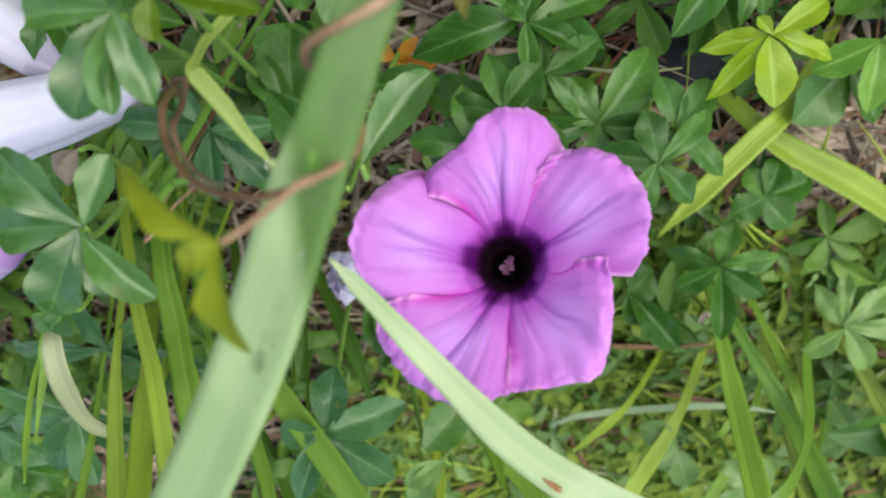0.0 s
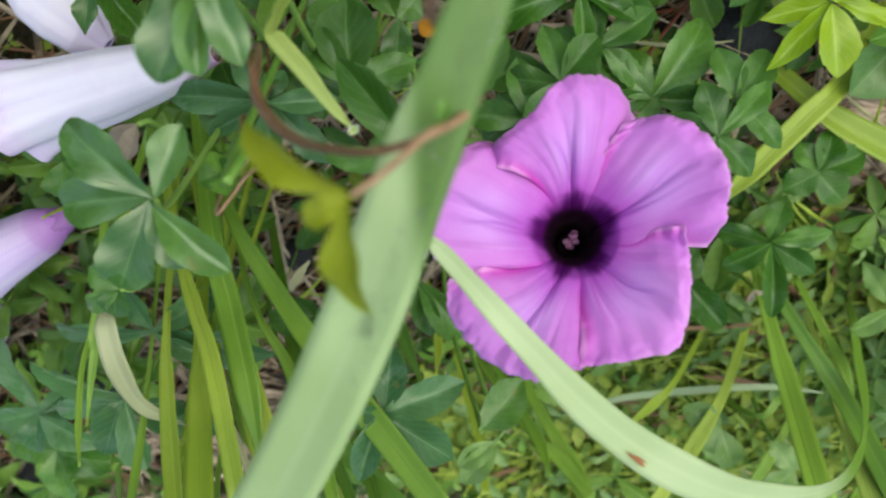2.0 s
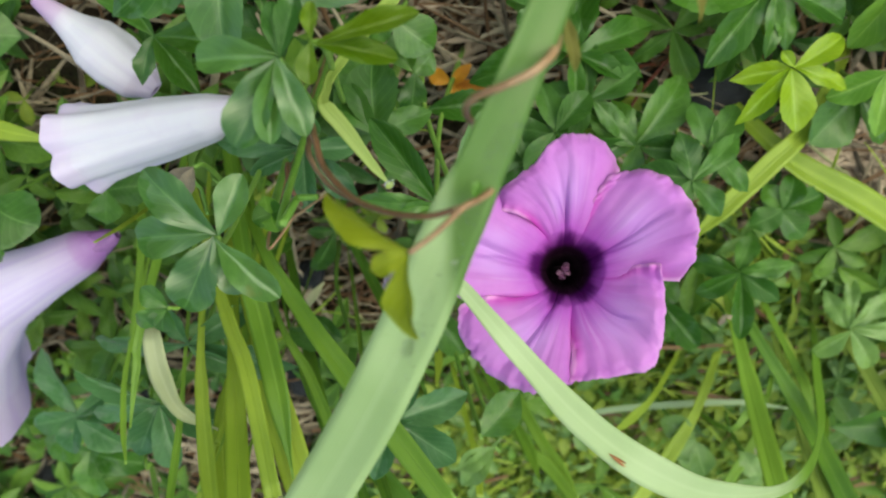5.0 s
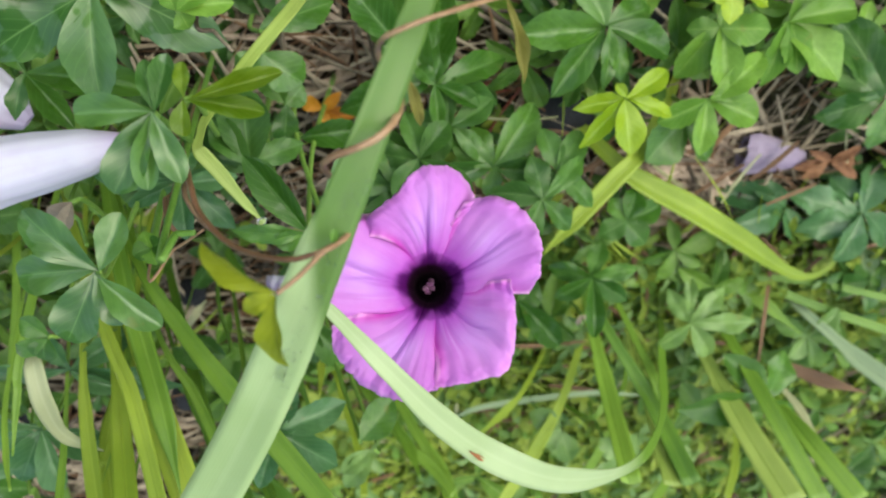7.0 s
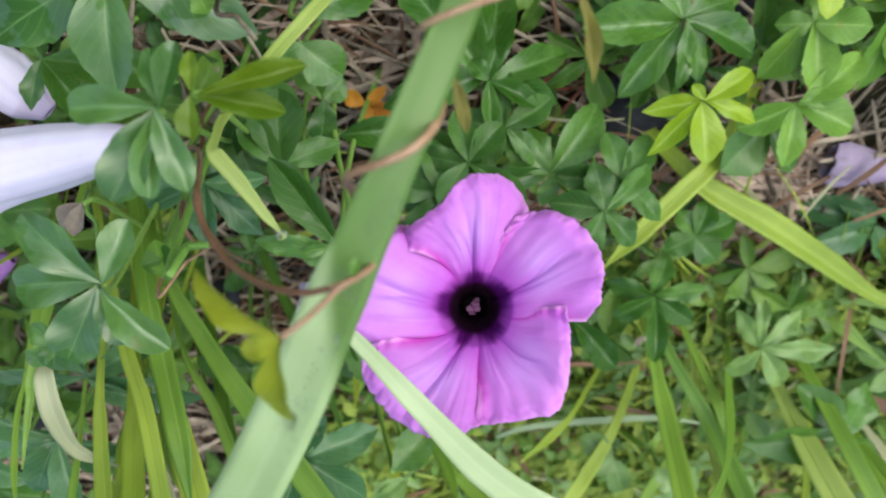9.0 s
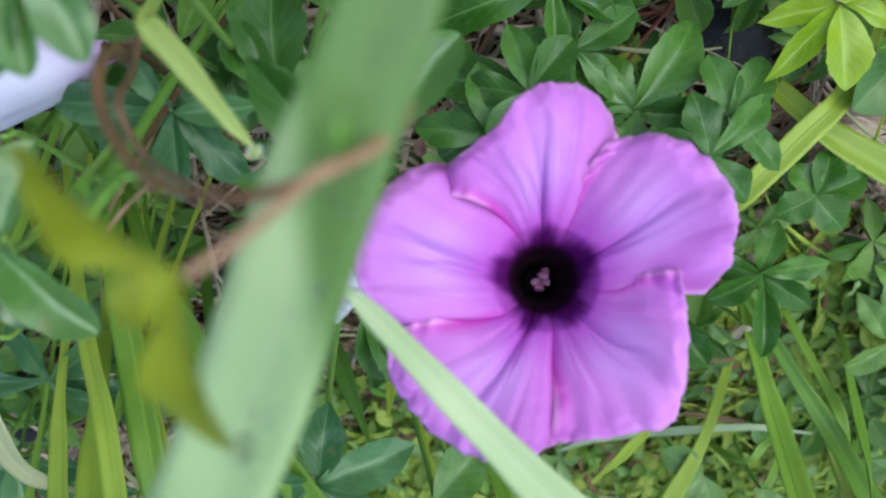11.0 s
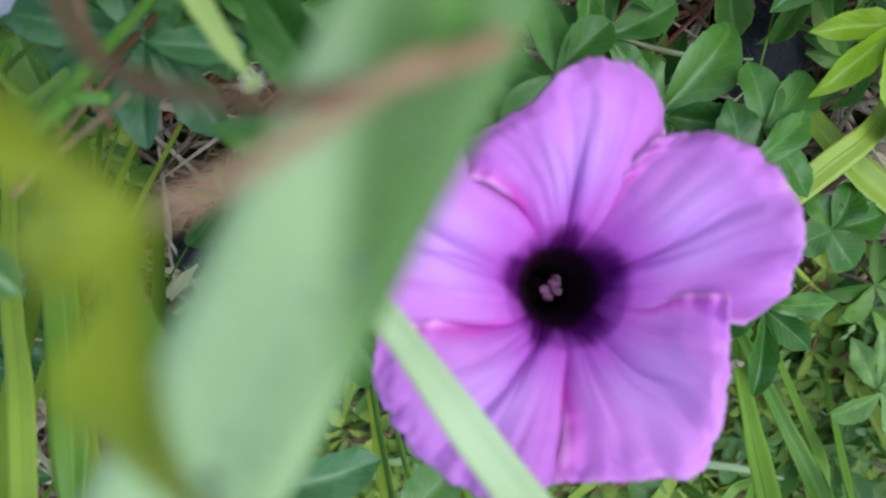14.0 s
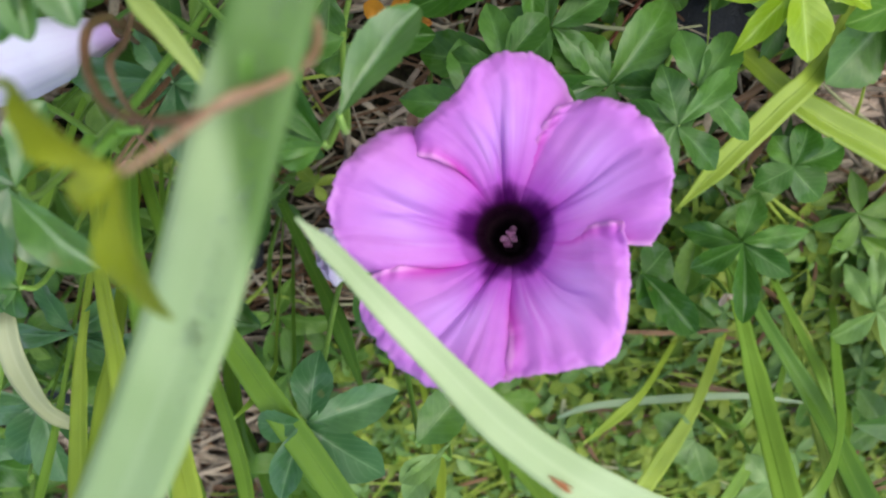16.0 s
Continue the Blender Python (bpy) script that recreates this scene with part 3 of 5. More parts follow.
def funnel(name, rows, material, sides=40, ripple=0.0, lobes=5, steps=40):
    """A tube of revolution along -z from rows of depth and radius; ripple flutes its wide end."""
    verts, uvs = [], []
    for j in range(steps + 1):
        v = j / steps
        d, r = blend([q[0] for q in rows], v), blend([q[1] for q in rows], v)
        for a in range(sides):
            t = 2 * math.pi * a / sides
            k = 1 + ripple * v * v * (math.sin(lobes * t) + 0.5 * math.sin(2 * lobes * t + 1.0) + 0.6 * noise.noise(Vector((math.cos(t) * 2, math.sin(t) * 2, v * 2))))
            lip = 0.25 * ripple * v ** 6 * r * math.sin(lobes * t + 0.7)
            verts.append(Vector((r * k * math.cos(t), r * k * math.sin(t), -d + lip)))
            uvs.append((a / sides, v))
    return mesh_of(name, verts, grid_faces(sides, steps, 0, True), uvs, material)


def thicken(ob, metres):
    m = ob.modifiers.new("thickness", "SOLIDIFY")
    m.thickness, m.offset = metres, -1
    return ob


def frame_along(at, way, turn=0.0):
    """A pose with z along the way given."""
    z = Vector(way).normalized()
    x = Vector((-1, 0, 0))
    x = (x - z * x.dot(z)).normalized()
    y = z.cross(x)
    return Matrix.Translation(at) @ Matrix((x, y, z)).transposed().to_4x4() @ Matrix.Rotation(radians(turn), 4, "Z")


def open_flower(at, way, radius, root):
    ob = thing("morning_glory_flower", root, "open lilac morning glory flower with a dark purple throat", "flower")
    m = frame_along(at, way)
    lobes = (
        ((64, 62, 61, 61), (122, 125, 132, 142), (0.87, 0.985, 1.02, 0.985, 0.84, 0.80, 0.795, 0.74), -1.0, 1.0, 1.0),
        ((-20, -14, -8, -6), (70, 71, 71, 67), (0.87, 0.91, 0.955, 0.99, 1.00, 0.97, 0.90, 0.76), -0.6, 1.3, 2.3),
        ((-86, -89, -88, -91), (-14, -7, 2, 3), (0.85, 0.865, 0.88, 0.95, 0.845, 0.76, 0.71, 0.66), 0.9, 1.5, 3.7),
        ((-136, -148, -161, -161), (-80, -84, -83, -85), (0.88, 0.965, 0.985, 0.995, 1.00, 0.97, 0.90, 0.86), 1.1, -0.6, 5.1),
        ((117, 122, 127, 129), (228, 216, 207, 204), (0.86, 0.93, 0.98, 1.005, 1.027, 0.975, 0.88, 0.76), -0.7, -1.0, 6.6),
    )
    for lobe in lobes:
        thicken(part("petal", petal_mesh(lobe, radius), ob, m), 0.0003)
    tube_rows = [(0.0205, 0.0066), (0.0228, 0.0060), (0.028, 0.0052), (0.036, 0.0046), (0.046, 0.0036), (0.0555, 0.0028), (0.056, 0.0002)]
    thicken(part("throat_tube", funnel("throat_tube", tube_rows, THROAT, 32), ob, m, "dark purple inside of the flower tube"), 0.0004)
    star = bmesh.new()
    for x, y, z, r in ((0.0004, 0.0009, -0.0275, 0.0012), (-0.0011, -0.0004, -0.0282, 0.0011), (0.0012, -0.0006, -0.0270, 0.0010), (-0.0003, -0.0017, -0.0290, 0.0012), (0.0010, 0.0020, -0.0290, 0.0010)):
        lump = bmesh.ops.create_icosphere(star, subdivisions=3, radius=r, matrix=Matrix.Translation((x, y, z)) @ Matrix.Diagonal((1, 0.8, 1.3, 1)))
        for q in lump["verts"]:
            q.co += (q.co - Vector((x, y, z))) * 0.5 * noise.noise(q.co * 900)
    bmesh.ops.create_cone(star, cap_ends=True, segments=10, radius1=0.0004, radius2=0.0005, depth=0.022, matrix=Matrix.Translation((0, 0, -0.043)))
    me = bpy.data.meshes.new("stigma")
    star.to_mesh(me)
    star.free()
    me.materials.append(STIGMA)
    me.polygons.foreach_set("use_smooth", [True] * len(me.polygons))
    part("stigma", me, ob, m, "pink stigma and anthers deep in the tube")
    for k in range(5):
        sepal = leaf_pose((0.0034 * math.cos(radians(k * 72)), 0.0034 * math.sin(radians(k * 72)), 0), (0, 0, 1), k * 72, 0.010, 0.006, 76)
        part("sepal", leaf_mesh(k % 4, LEAF_LIME), ob, m @ Matrix.Translation((0, 0, -0.0575)) @ sepal)
    back = m @ Vector((0, 0, -0.057))
    part("flower_stalk", tube("flower_stalk", [Vector(root), Vector(root).lerp(back, 0.5) + Vector((0.01, 0.012, 0)), back], [0.0013, 0.0012, 0.0014], STALK, 20, 8), ob)
    return ob


def fallen_flower(label, at, mouth, rows, ripple, turn=0.0, squash=1.0, root=None, skin=None):
    """A spent flower lying among the leaves: a pale trumpet, narrow end at one place and mouth towards another."""
    way = Vector(mouth) - Vector(at)
    ob = thing("fallen_flower", root or at, label, "flower", "fallen flowers")
    m = frame_along(at, -way, turn) @ Matrix.Diagonal((1, squash, 1, 1))
    long = way.length
    me = funnel("trumpet", [(d * long, r) for d, r in rows], skin or (PALE_VIOLET if root else PALE), 60, ripple)
    thicken(part("trumpet", me, ob, m), 0.0004)
    if not root:
        collar = funnel("collar", [(-0.0006, rows[0][1] * 0.8), (0.0002, rows[0][1] * 0.98), (0.0009, rows[0][1] * 1.04)], VINE, 24)
        thicken(part("collar", collar, ob, m, "brown torn edge at the narrow end"), 0.0003)
    else:
        cup = funnel("calyx", [(-0.006, rows[0][1] * 0.4), (-0.003, rows[0][1] * 0.8), (0.0, rows[0][1] * 1.08), (0.003, rows[0][1] * 1.25)], VIOLET_END, 24, 0.1)
        thicken(part("calyx", cup, ob, m, "dark violet narrow end of the flower"), 0.0004)
    if root:
        part("stem", tube("stem", [Vector(root), Vector(root).lerp(Vector(at), 0.6), Vector(at)], [0.001, 0.001, 0.0012], STALK, 12, 8), ob)
    return ob


def pebble(label, at, size, seed):
    bm = bmesh.new()
    bmesh.ops.create_icosphere(bm, subdivisions=4, radius=1.0)
    for v in bm.verts:
        v.co *= 1 + 0.22 * noise.noise(v.co * 1.3 + Vector((seed, 0, 0))) + 0.05 * noise.noise(v.co * 5 + Vector((0, seed, 0)))
    me = bpy.data.meshes.new("stone")
    bm.to_mesh(me)
    bm.free()
    me.materials.append(STONE)
    me.polygons.foreach_set("use_smooth", [True] * len(me.polygons))
    ob = new("stone", me)
    ob.matrix_basis = Matrix.Translation(at) @ Matrix.Rotation(seed, 4, "Z") @ Matrix.Diagonal((*size, 1))
    return tagged(ob, label, "stone", "stones")


def drop_pose(at, up, way, r, stretch, flat=0.3):
    """The pose of a flattened water bead: place, normal, long axis, radius and stretch."""
    z = Vector(up).normalized()
    y = (Vector(way) - z * Vector(way).dot(z)).normalized()
    m = Matrix((y.cross(z), y, z)).transposed().to_4x4()
    return Matrix.Translation(at) @ m @ Matrix.Diagonal((r, r * stretch, r * flat, 1))


def drop_mesh(name, subdivisions):
    bm = bmesh.new()
    bmesh.ops.create_icosphere(bm, subdivisions=subdivisions, radius=1.0)
    me = bpy.data.meshes.new(name)
    bm.to_mesh(me)
    bm.free()
    me.materials.append(WATER)
    me.polygons.foreach_set("use_smooth", [True] * len(me.polygons))
    return me


BEAD = drop_mesh("water_bead", 2)


# ---- the flower and what lies in front of it ----
open_flower((-0.0145, 0.1169, 0.1253), (0.1060, -0.6544, 0.7487), 0.0360, (-0.0153, 0.1825, -0.0200))
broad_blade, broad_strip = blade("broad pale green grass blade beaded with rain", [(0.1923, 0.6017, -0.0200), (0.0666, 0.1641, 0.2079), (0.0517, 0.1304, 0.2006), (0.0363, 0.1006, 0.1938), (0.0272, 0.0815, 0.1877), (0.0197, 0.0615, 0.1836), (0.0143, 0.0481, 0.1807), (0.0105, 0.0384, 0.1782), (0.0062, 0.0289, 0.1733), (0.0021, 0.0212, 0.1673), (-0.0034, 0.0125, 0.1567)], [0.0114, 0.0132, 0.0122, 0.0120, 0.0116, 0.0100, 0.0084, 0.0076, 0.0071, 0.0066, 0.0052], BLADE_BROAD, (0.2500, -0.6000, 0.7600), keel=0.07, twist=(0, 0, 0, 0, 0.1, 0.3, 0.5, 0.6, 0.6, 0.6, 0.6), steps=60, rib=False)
bead_rng = random.Random(8)
bead_line, bead_ways = along([(0.0363, 0.1006, 0.1938), (0.0272, 0.0815, 0.1877), (0.0197, 0.0615, 0.1836), (0.0143, 0.0481, 0.1807), (0.0105, 0.0384, 0.1782)], 60)
for k in range(220):
    s = bead_rng.randrange(6, 56)
    side = bead_ways[s].cross(Vector((0.25, -0.6, 0.76))).normalized()
    up = side.cross(bead_ways[s])
    off = bead_rng.uniform(-0.0034, 0.0038)
    spot = bead_line[s] + bead_ways[s] * bead_rng.uniform(-0.001, 0.001) + side * off + up * (0.00004 + 0.14 * abs(off))
    part("water_bead", BEAD, broad_strip, drop_pose(spot, up, bead_ways[s], bead_rng.uniform(0.00012, 0.00034), bead_rng.uniform(1.0, 1.6)))
for s, off, r, long in ((13, 0.0012, 0.0012, 1.6), (47, -0.0005, 0.0006, 1.4)):
    side = bead_ways[s].cross(Vector((0.25, -0.6, 0.76))).normalized()
    up = side.cross(bead_ways[s])
    part("water_bead", BEAD, broad_strip, drop_pose(bead_line[s] + side * off + up * (0.00004 + 0.14 * abs(off)), up, bead_ways[s], r, long, 0.2))
vine = thing("twining_vine", (0.0937, 0.1568, -0.0300), "reddish brown vine twined round the broad grass blade", "vine")
part("stem", tube("stem", [(0.0937, 0.1568, -0.0300), (0.0660, 0.0878, 0.0889), (0.0561, 0.0758, 0.1198), (0.0502, 0.0660, 0.1380), (0.0469, 0.0620, 0.1522), (0.0443, 0.0633, 0.1608), (0.0379, 0.0629, 0.1719), (0.0310, 0.0604, 0.1802), (0.0244, 0.0578, 0.1851), (0.0198, 0.0559, 0.1861)], [0.0009, 0.0009, 0.0007, 0.0006, 0.00055], VINE, 100, 10, 0.10), vine)
part("dead_strand", tube("dead_strand", [(0.0967, 0.1588, -0.0300), (0.0680, 0.0908, 0.0889), (0.0545, 0.0735, 0.1170), (0.0518, 0.0732, 0.1306), (0.0507, 0.0723, 0.1402), (0.0482, 0.0736, 0.1458), (0.0444, 0.0739, 0.1520), (0.0406, 0.0733, 0.1568), (0.0366, 0.0725, 0.1603)], [0.0006, 0.0006, 0.0006, 0.0007, 0.0005, 0.0004, 0.0002], DEAD_VINE, 90, 9, 0.35), vine, None, "dry tan strand beside the vine")
part("young_stem", tube("young_stem", [(0.0198, 0.0559, 0.1861), (0.0157, 0.0545, 0.1850), (0.0123, 0.0543, 0.1805), (0.0114, 0.0545, 0.1742), (0.0128, 0.0529, 0.1692), (0.0175, 0.0446, 0.1741), (0.0166, 0.0395, 0.1784), (0.0122, 0.0361, 0.1808), (0.0077, 0.0338, 0.1803), (0.0044, 0.0328, 0.1757), (0.0025, 0.0333, 0.1666), (0.0040, 0.0320, 0.1592), (0.0065, 0.0274, 0.1594), (0.0063, 0.0211, 0.1666), (0.0014, 0.0174, 0.1688), (-0.0066, 0.0158, 0.1656), (-0.0170, 0.0166, 0.1561), (-0.0317, 0.0177, 0.1442), (-0.0509, 0.0174, 0.1313)], [0.00055, 0.00065, 0.00065, 0.00075, 0.0006, 0.0005, 0.0004], VINE_TAN, 150, 10, 0.10), vine, None, "pale tan young end of the vine")
part("side_shoot", tube("side_shoot", [(0.0155, 0.0541, 0.1854), (0.0179, 0.0539, 0.1877), (0.0204, 0.0548, 0.1904), (0.0235, 0.0560, 0.1935), (0.0267, 0.0573, 0.1956)], [0.0006, 0.0005, 0.00045], VINE_TAN, 30, 8, 0.1), vine)
part("bud", leaf_mesh(0, LEAF_LIME), vine, leaf_pose((0.0165, 0.0530, 0.1864), (0.1, -0.6, 0.79), 250, 0.0030, 0.0018, 30), "tiny green bud")
part("leaf", leaf_mesh(2, LEAF_OLIVE), vine, leaf_pose((0.0266, 0.0572, 0.1955), (0.4866, -0.3146, 0.8150), -23, 0.0185, 0.0062, 0), "young olive-yellow leaf, half folded")
part("leaf", leaf_mesh(1, LEAF_OLIVE), vine, leaf_pose((0.0271, 0.0576, 0.1958), (0.2844, -0.5021, 0.8167), 22, 0.0072, 0.0040, 0))
part("leaf", leaf_mesh(0, LEAF_OLIVE), vine, leaf_pose((0.0267, 0.0574, 0.1956), (0.6759, -0.1424, 0.7231), 88, 0.0175, 0.0054, 0), "young olive-yellow leaf, half folded")
part("leaf", leaf_mesh(1, LEAF_BROWN), vine, leaf_pose((-0.0213, 0.0202, 0.1462), (-0.0988, -0.4139, 0.9049), 108, 0.0190, 0.0034, 0), "withered olive-brown leaf")
part("leaf", leaf_mesh(3, LEAF_BROWN), vine, leaf_pose((0.0000, 0.0344, 0.1547), (-0.1310, -0.3254, 0.9364), 111, 0.0116, 0.0030, 0))
bent_blade, bent_strip = blade("narrow pale grass blade bent over before the petals", [(-0.1776, 0.2525, -0.0200), (-0.1485, 0.2339, 0.0466), (-0.1303, 0.2222, 0.0883), (-0.1053, 0.1984, 0.1268), (-0.0804, 0.1789, 0.1522), (-0.0539, 0.1638, 0.1645), (-0.0325, 0.1484, 0.1677), (-0.0147, 0.1330, 0.1659), (0.0016, 0.1152, 0.1608), (0.0150, 0.0990, 0.1570), (0.0213, 0.0919, 0.1553)], [0.0034, 0.0056, 0.0070, 0.0056, 0.0036, 0.0082, 0.0092, 0.0078, 0.0054, 0.0036, 0.0008], BLADE_BENT, keel=0.07, steps=70, rib=False)
part("scar", leaf_mesh(0, RUST), bent_strip, leaf_pose((-0.0210, 0.1407, 0.1687), (-0.2443, -0.4313, 0.8685), 142, 0.0078, 0.0012, -2), "rusty scar on the blade")
blade("grass blade folded down, its tip hung with a rain drop", [(0.0060, 0.0580, -0.0220), (0.0236, 0.0511, 0.0681), (0.0358, 0.0563, 0.0955), (0.0462, 0.0625, 0.1185), (0.0476, 0.0640, 0.1270), (0.0479, 0.0648, 0.1310), (0.0466, 0.0662, 0.1322), (0.0427, 0.0701, 0.1344), (0.0372, 0.0763, 0.1380), (0.0329, 0.0806, 0.1404)], [0.0030, 0.0040, 0.0036, 0.0024, 0.0020, 0.0026, 0.0038, 0.0036, 0.0024, 0.0006], BLADE_YELLOW, keel=0.1, steps=60)
rain_drop = new("rain_drop", drop_mesh("rain_drop", 3))
rain_drop.matrix_basis = drop_pose((0.0328, 0.0793, 0.1423), (0, -0.62, 0.79), (0.5, 0.5, 0), 0.0010, 1.25, 0.7)
tagged(rain_drop, "clear rain drop hanging on a grass blade tip", "water drop")

# ---- fallen flowers ----
fallen_flower("white fallen flower tube with a lilac narrow end", (0.0746, 0.0920, 0.0804), (0.1383, 0.1146, 0.0677), [(0.00, 0.0021), (0.08, 0.0038), (0.25, 0.0075), (0.50, 0.0101), (0.75, 0.0116), (0.90, 0.0131), (1.00, 0.0150)], 0.13, 20, 0.92)
fallen_flower("closed white fallen flower with a pink end", (0.1557, 0.0779, 0.0326), (0.1195, 0.1064, 0.0422), [(0.00, 0.0022), (0.20, 0.0039), (0.32, 0.0055), (0.48, 0.0090), (0.66, 0.0098), (0.85, 0.0082), (1.00, 0.0029)], 0.07, 0, 0.9)
fallen_flower("pale lilac flower opening away on its stalk", (0.1531, 0.1717, 0.0424), (0.2295, 0.2095, 0.0530), [(0.00, 0.0043), (0.12, 0.0090), (0.35, 0.0118), (0.60, 0.0165), (0.80, 0.0279), (0.92, 0.0413), (1.00, 0.0555)], 0.07, 50, 0.95, root=(0.1432, 0.1821, -0.0002))
fallen_flower("shrivelled white flower behind the petals", (0.0241, 0.1852, 0.0466), (0.0381, 0.1802, 0.0554), [(0.00, 0.0020), (0.30, 0.0046), (0.60, 0.0078), (0.85, 0.0092), (1.00, 0.0050)], 0.5, 0, 0.9)
fallen_flower("faded lilac flower on the dead grass", (-0.2190, 0.1500, -0.0010), (-0.1856, 0.1465, -0.0015), [(0.00, 0.0034), (0.30, 0.0066), (0.60, 0.0090), (0.85, 0.0100), (1.00, 0.0080)], 0.12, 0, 0.5, skin=FADED)

# ---- creeper leaves, high on their stalks ----
palmate("glossy five-fingered green creeper leaf, wet", (0.0757, 0.0980, 0.1372), (0.0000, -0.5383, 0.8428), [(2, 0.0215, 0.0108, -5), (-42, 0.0240, 0.0110, 6), (-115, 0.0165, 0.0086, 7), (62, 0.0211, 0.0126, -2), (136, 0.0215, 0.0082, 8), (112, 0.0160, 0.0092, -6)], LEAF_WET, rounded=True)
palmate("green creeper leaf with rounded fingers near a vine", (0.0543, 0.0498, 0.1416), (0.0000, -0.6050, 0.7960), [(-2, 0.0182, 0.0076, -4), (-81, 0.0120, 0.0047, 6), (-105, 0.0132, 0.0059, 8), (60, 0.0202, 0.0096, -2), (82, 0.0175, 0.0060, -6), (109, 0.0166, 0.0066, 2)], LEAF_WET, (0.0560, 0.1500, -0.0200), rounded=True)
palmate("olive young creeper leaf, one finger curled over", (0.0470, 0.0456, 0.1429), (0.1002, -0.5312, 0.8413), [(-165, 0.0218, 0.0052, 4), (170, 0.0170, 0.0054, -4), (82, 0.0083, 0.0047, -2), (-89, 0.0078, 0.0037, 4)], LEAF_CURL, (0.0490, 0.1500, -0.0200), rounded=True)
palmate("yellow-green young creeper leaf", (0.0518, 0.0384, 0.1097), (0.0622, -0.4076, 0.9110), [(119, 0.0052, 0.0063, -7), (-60, 0.0074, 0.0060, 7), (-172, 0.0138, 0.0066, 1), (-144, 0.0120, 0.0060, 2)], LEAF_LIME)
palmate("broad green five-fingered creeper leaf", (0.0780, 0.0430, 0.0815), (0.0000, -0.4517, 0.8922), [(-2, 0.0320, 0.0100, 1), (32, 0.0379, 0.0173, 1), (86, 0.0323, 0.0147, -7), (158, 0.0378, 0.0174, -1), (-172, 0.0231, 0.0095, 8), (-62, 0.0155, 0.0103, 6)], LEAF_WET)
palmate("five-fingered green creeper leaf, damp", (0.1092, 0.0796, 0.0593), (0.0762, -0.5987, 0.7973), [(-48, 0.0372, 0.0134, -4), (171, 0.0401, 0.0133, 6), (128, 0.0220, 0.0085, -4), (74, 0.0153, 0.0069, 1)], LEAF)
palmate("dull bluish green creeper leaf in shade", (0.0611, 0.1030, 0.0863), (0.0500, -0.4600, 0.8840), [(-4, 0.03, 0.0092, -3), (25, 0.0193, 0.0059, 4), (133, 0.0229, 0.0086, -4), (91, 0.0193, 0.0077, 3), (-176, 0.0172, 0.0068, -2), (-54, 0.0153, 0.0059, 5)], LEAF_BLUE)
palmate("large dark green creeper leaf in shade", (0.0402, 0.1032, 0.0778), (0.0000, -0.6159, 0.7878), [(-86, 0.0235, 0.0180, 6), (-152, 0.0189, 0.0096, 1), (-52, 0.0199, 0.0108, -2)], LEAF_SHADED)
palmate("green creeper leaf with a glossy finger", (0.0223, 0.0997, 0.1195), (0.0285, -0.3895, 0.9206), [(-52, 0.0278, 0.0099, 5), (19, 0.0098, 0.0066, 5), (1, 0.0215, 0.0069, 3)], LEAF)
palmate("bright glossy creeper leaf beside the broad blade", (0.0179, 0.0913, 0.1231), (0.0000, -0.6159, 0.7878), [(-126, 0.0262, 0.0105, 0)], LEAF_WET)
palmate("glossy dark green leaf over dead grass", (0.0359, 0.0758, 0.0500), (-0.0210, -0.4790, 0.8775), [(144, 0.0167, 0.0153, -8), (36, 0.0116, 0.0103, -1)], LEAF)
palmate("glossy green leaf edge over dead grass", (0.0371, 0.0718, 0.0406), (-0.0040, -0.4091, 0.9125), [(-155, 0.0290, 0.0138, -8)], LEAF)
palmate("green creeper leaf behind the broad blade", (-0.0116, 0.0791, 0.0336), (-0.1424, -0.5156, 0.8449), [(-50, 0.0259, 0.0158, 1), (40, 0.0083, 0.0067, -3)], LEAF)
palmate("round dark leaf in the shade", (0.0573, 0.1046, 0.0535), (-0.1120, -0.4107, 0.9049), [(172, 0.0202, 0.0238, -7), (102, 0.0195, 0.0152, 7), (36, 0.0085, 0.0129, -2)], LEAF_SHADED)
palmate("green creeper leaf by an orange leaf", (0.0253, 0.1133, 0.0413), (0.0462, -0.4036, 0.9138), [(-174, 0.0245, 0.0115, 5), (28, 0.0143, 0.0115, 7)], LEAF)
palmate("bluish green five-fingered creeper leaf", (0.0343, 0.1802, 0.1240), (0.0000, -0.6159, 0.7878), [(-101, 0.0181, 0.0115, 3), (-166, 0.0250, 0.0112, -4), (139, 0.0262, 0.0133, -4), (71, 0.0219, 0.0087, 1), (2, 0.0133, 0.0091, -8)], LEAF_BLUE)
palmate("oval green leaf under the petals", (0.0064, 0.1925, 0.1209), (0.0000, -0.6159, 0.7878), [(-137, 0.0191, 0.0131, 2)], LEAF)
palmate("dark leaf under the flower", (0.0262, 0.1866, 0.0605), (-0.0232, -0.4730, 0.8808), [(126, 0.0278, 0.0128, -2), (102, 0.0226, 0.0102, 1)], LEAF_SHADED)
palmate("small pale green leaf pair", (-0.0005, 0.2154, 0.1084), (0.1614, -0.6372, 0.7536), [(49, 0.0204, 0.0096, -1), (33, 0.0160, 0.0082, 4), (-45, 0.0016, 0.0096, 0)], LEAF_PALE)
palmate("dark green leaf low in the grass", (0.0568, 0.1918, 0.0772), (0.0748, -0.3748, 0.9241), [(-6, 0.0218, 0.0106, -5), (-42, 0.0142, 0.0087, 3)], LEAF_SHADED)
palmate("large oval dark leaf in the shade", (0.0451, 0.1044, 0.0661), (0.0000, -0.6159, 0.7878), [(-89, 0.0221, 0.0179, 3), (-41, 0.0121, 0.0096, -4)], LEAF_SHADED, rounded=True)
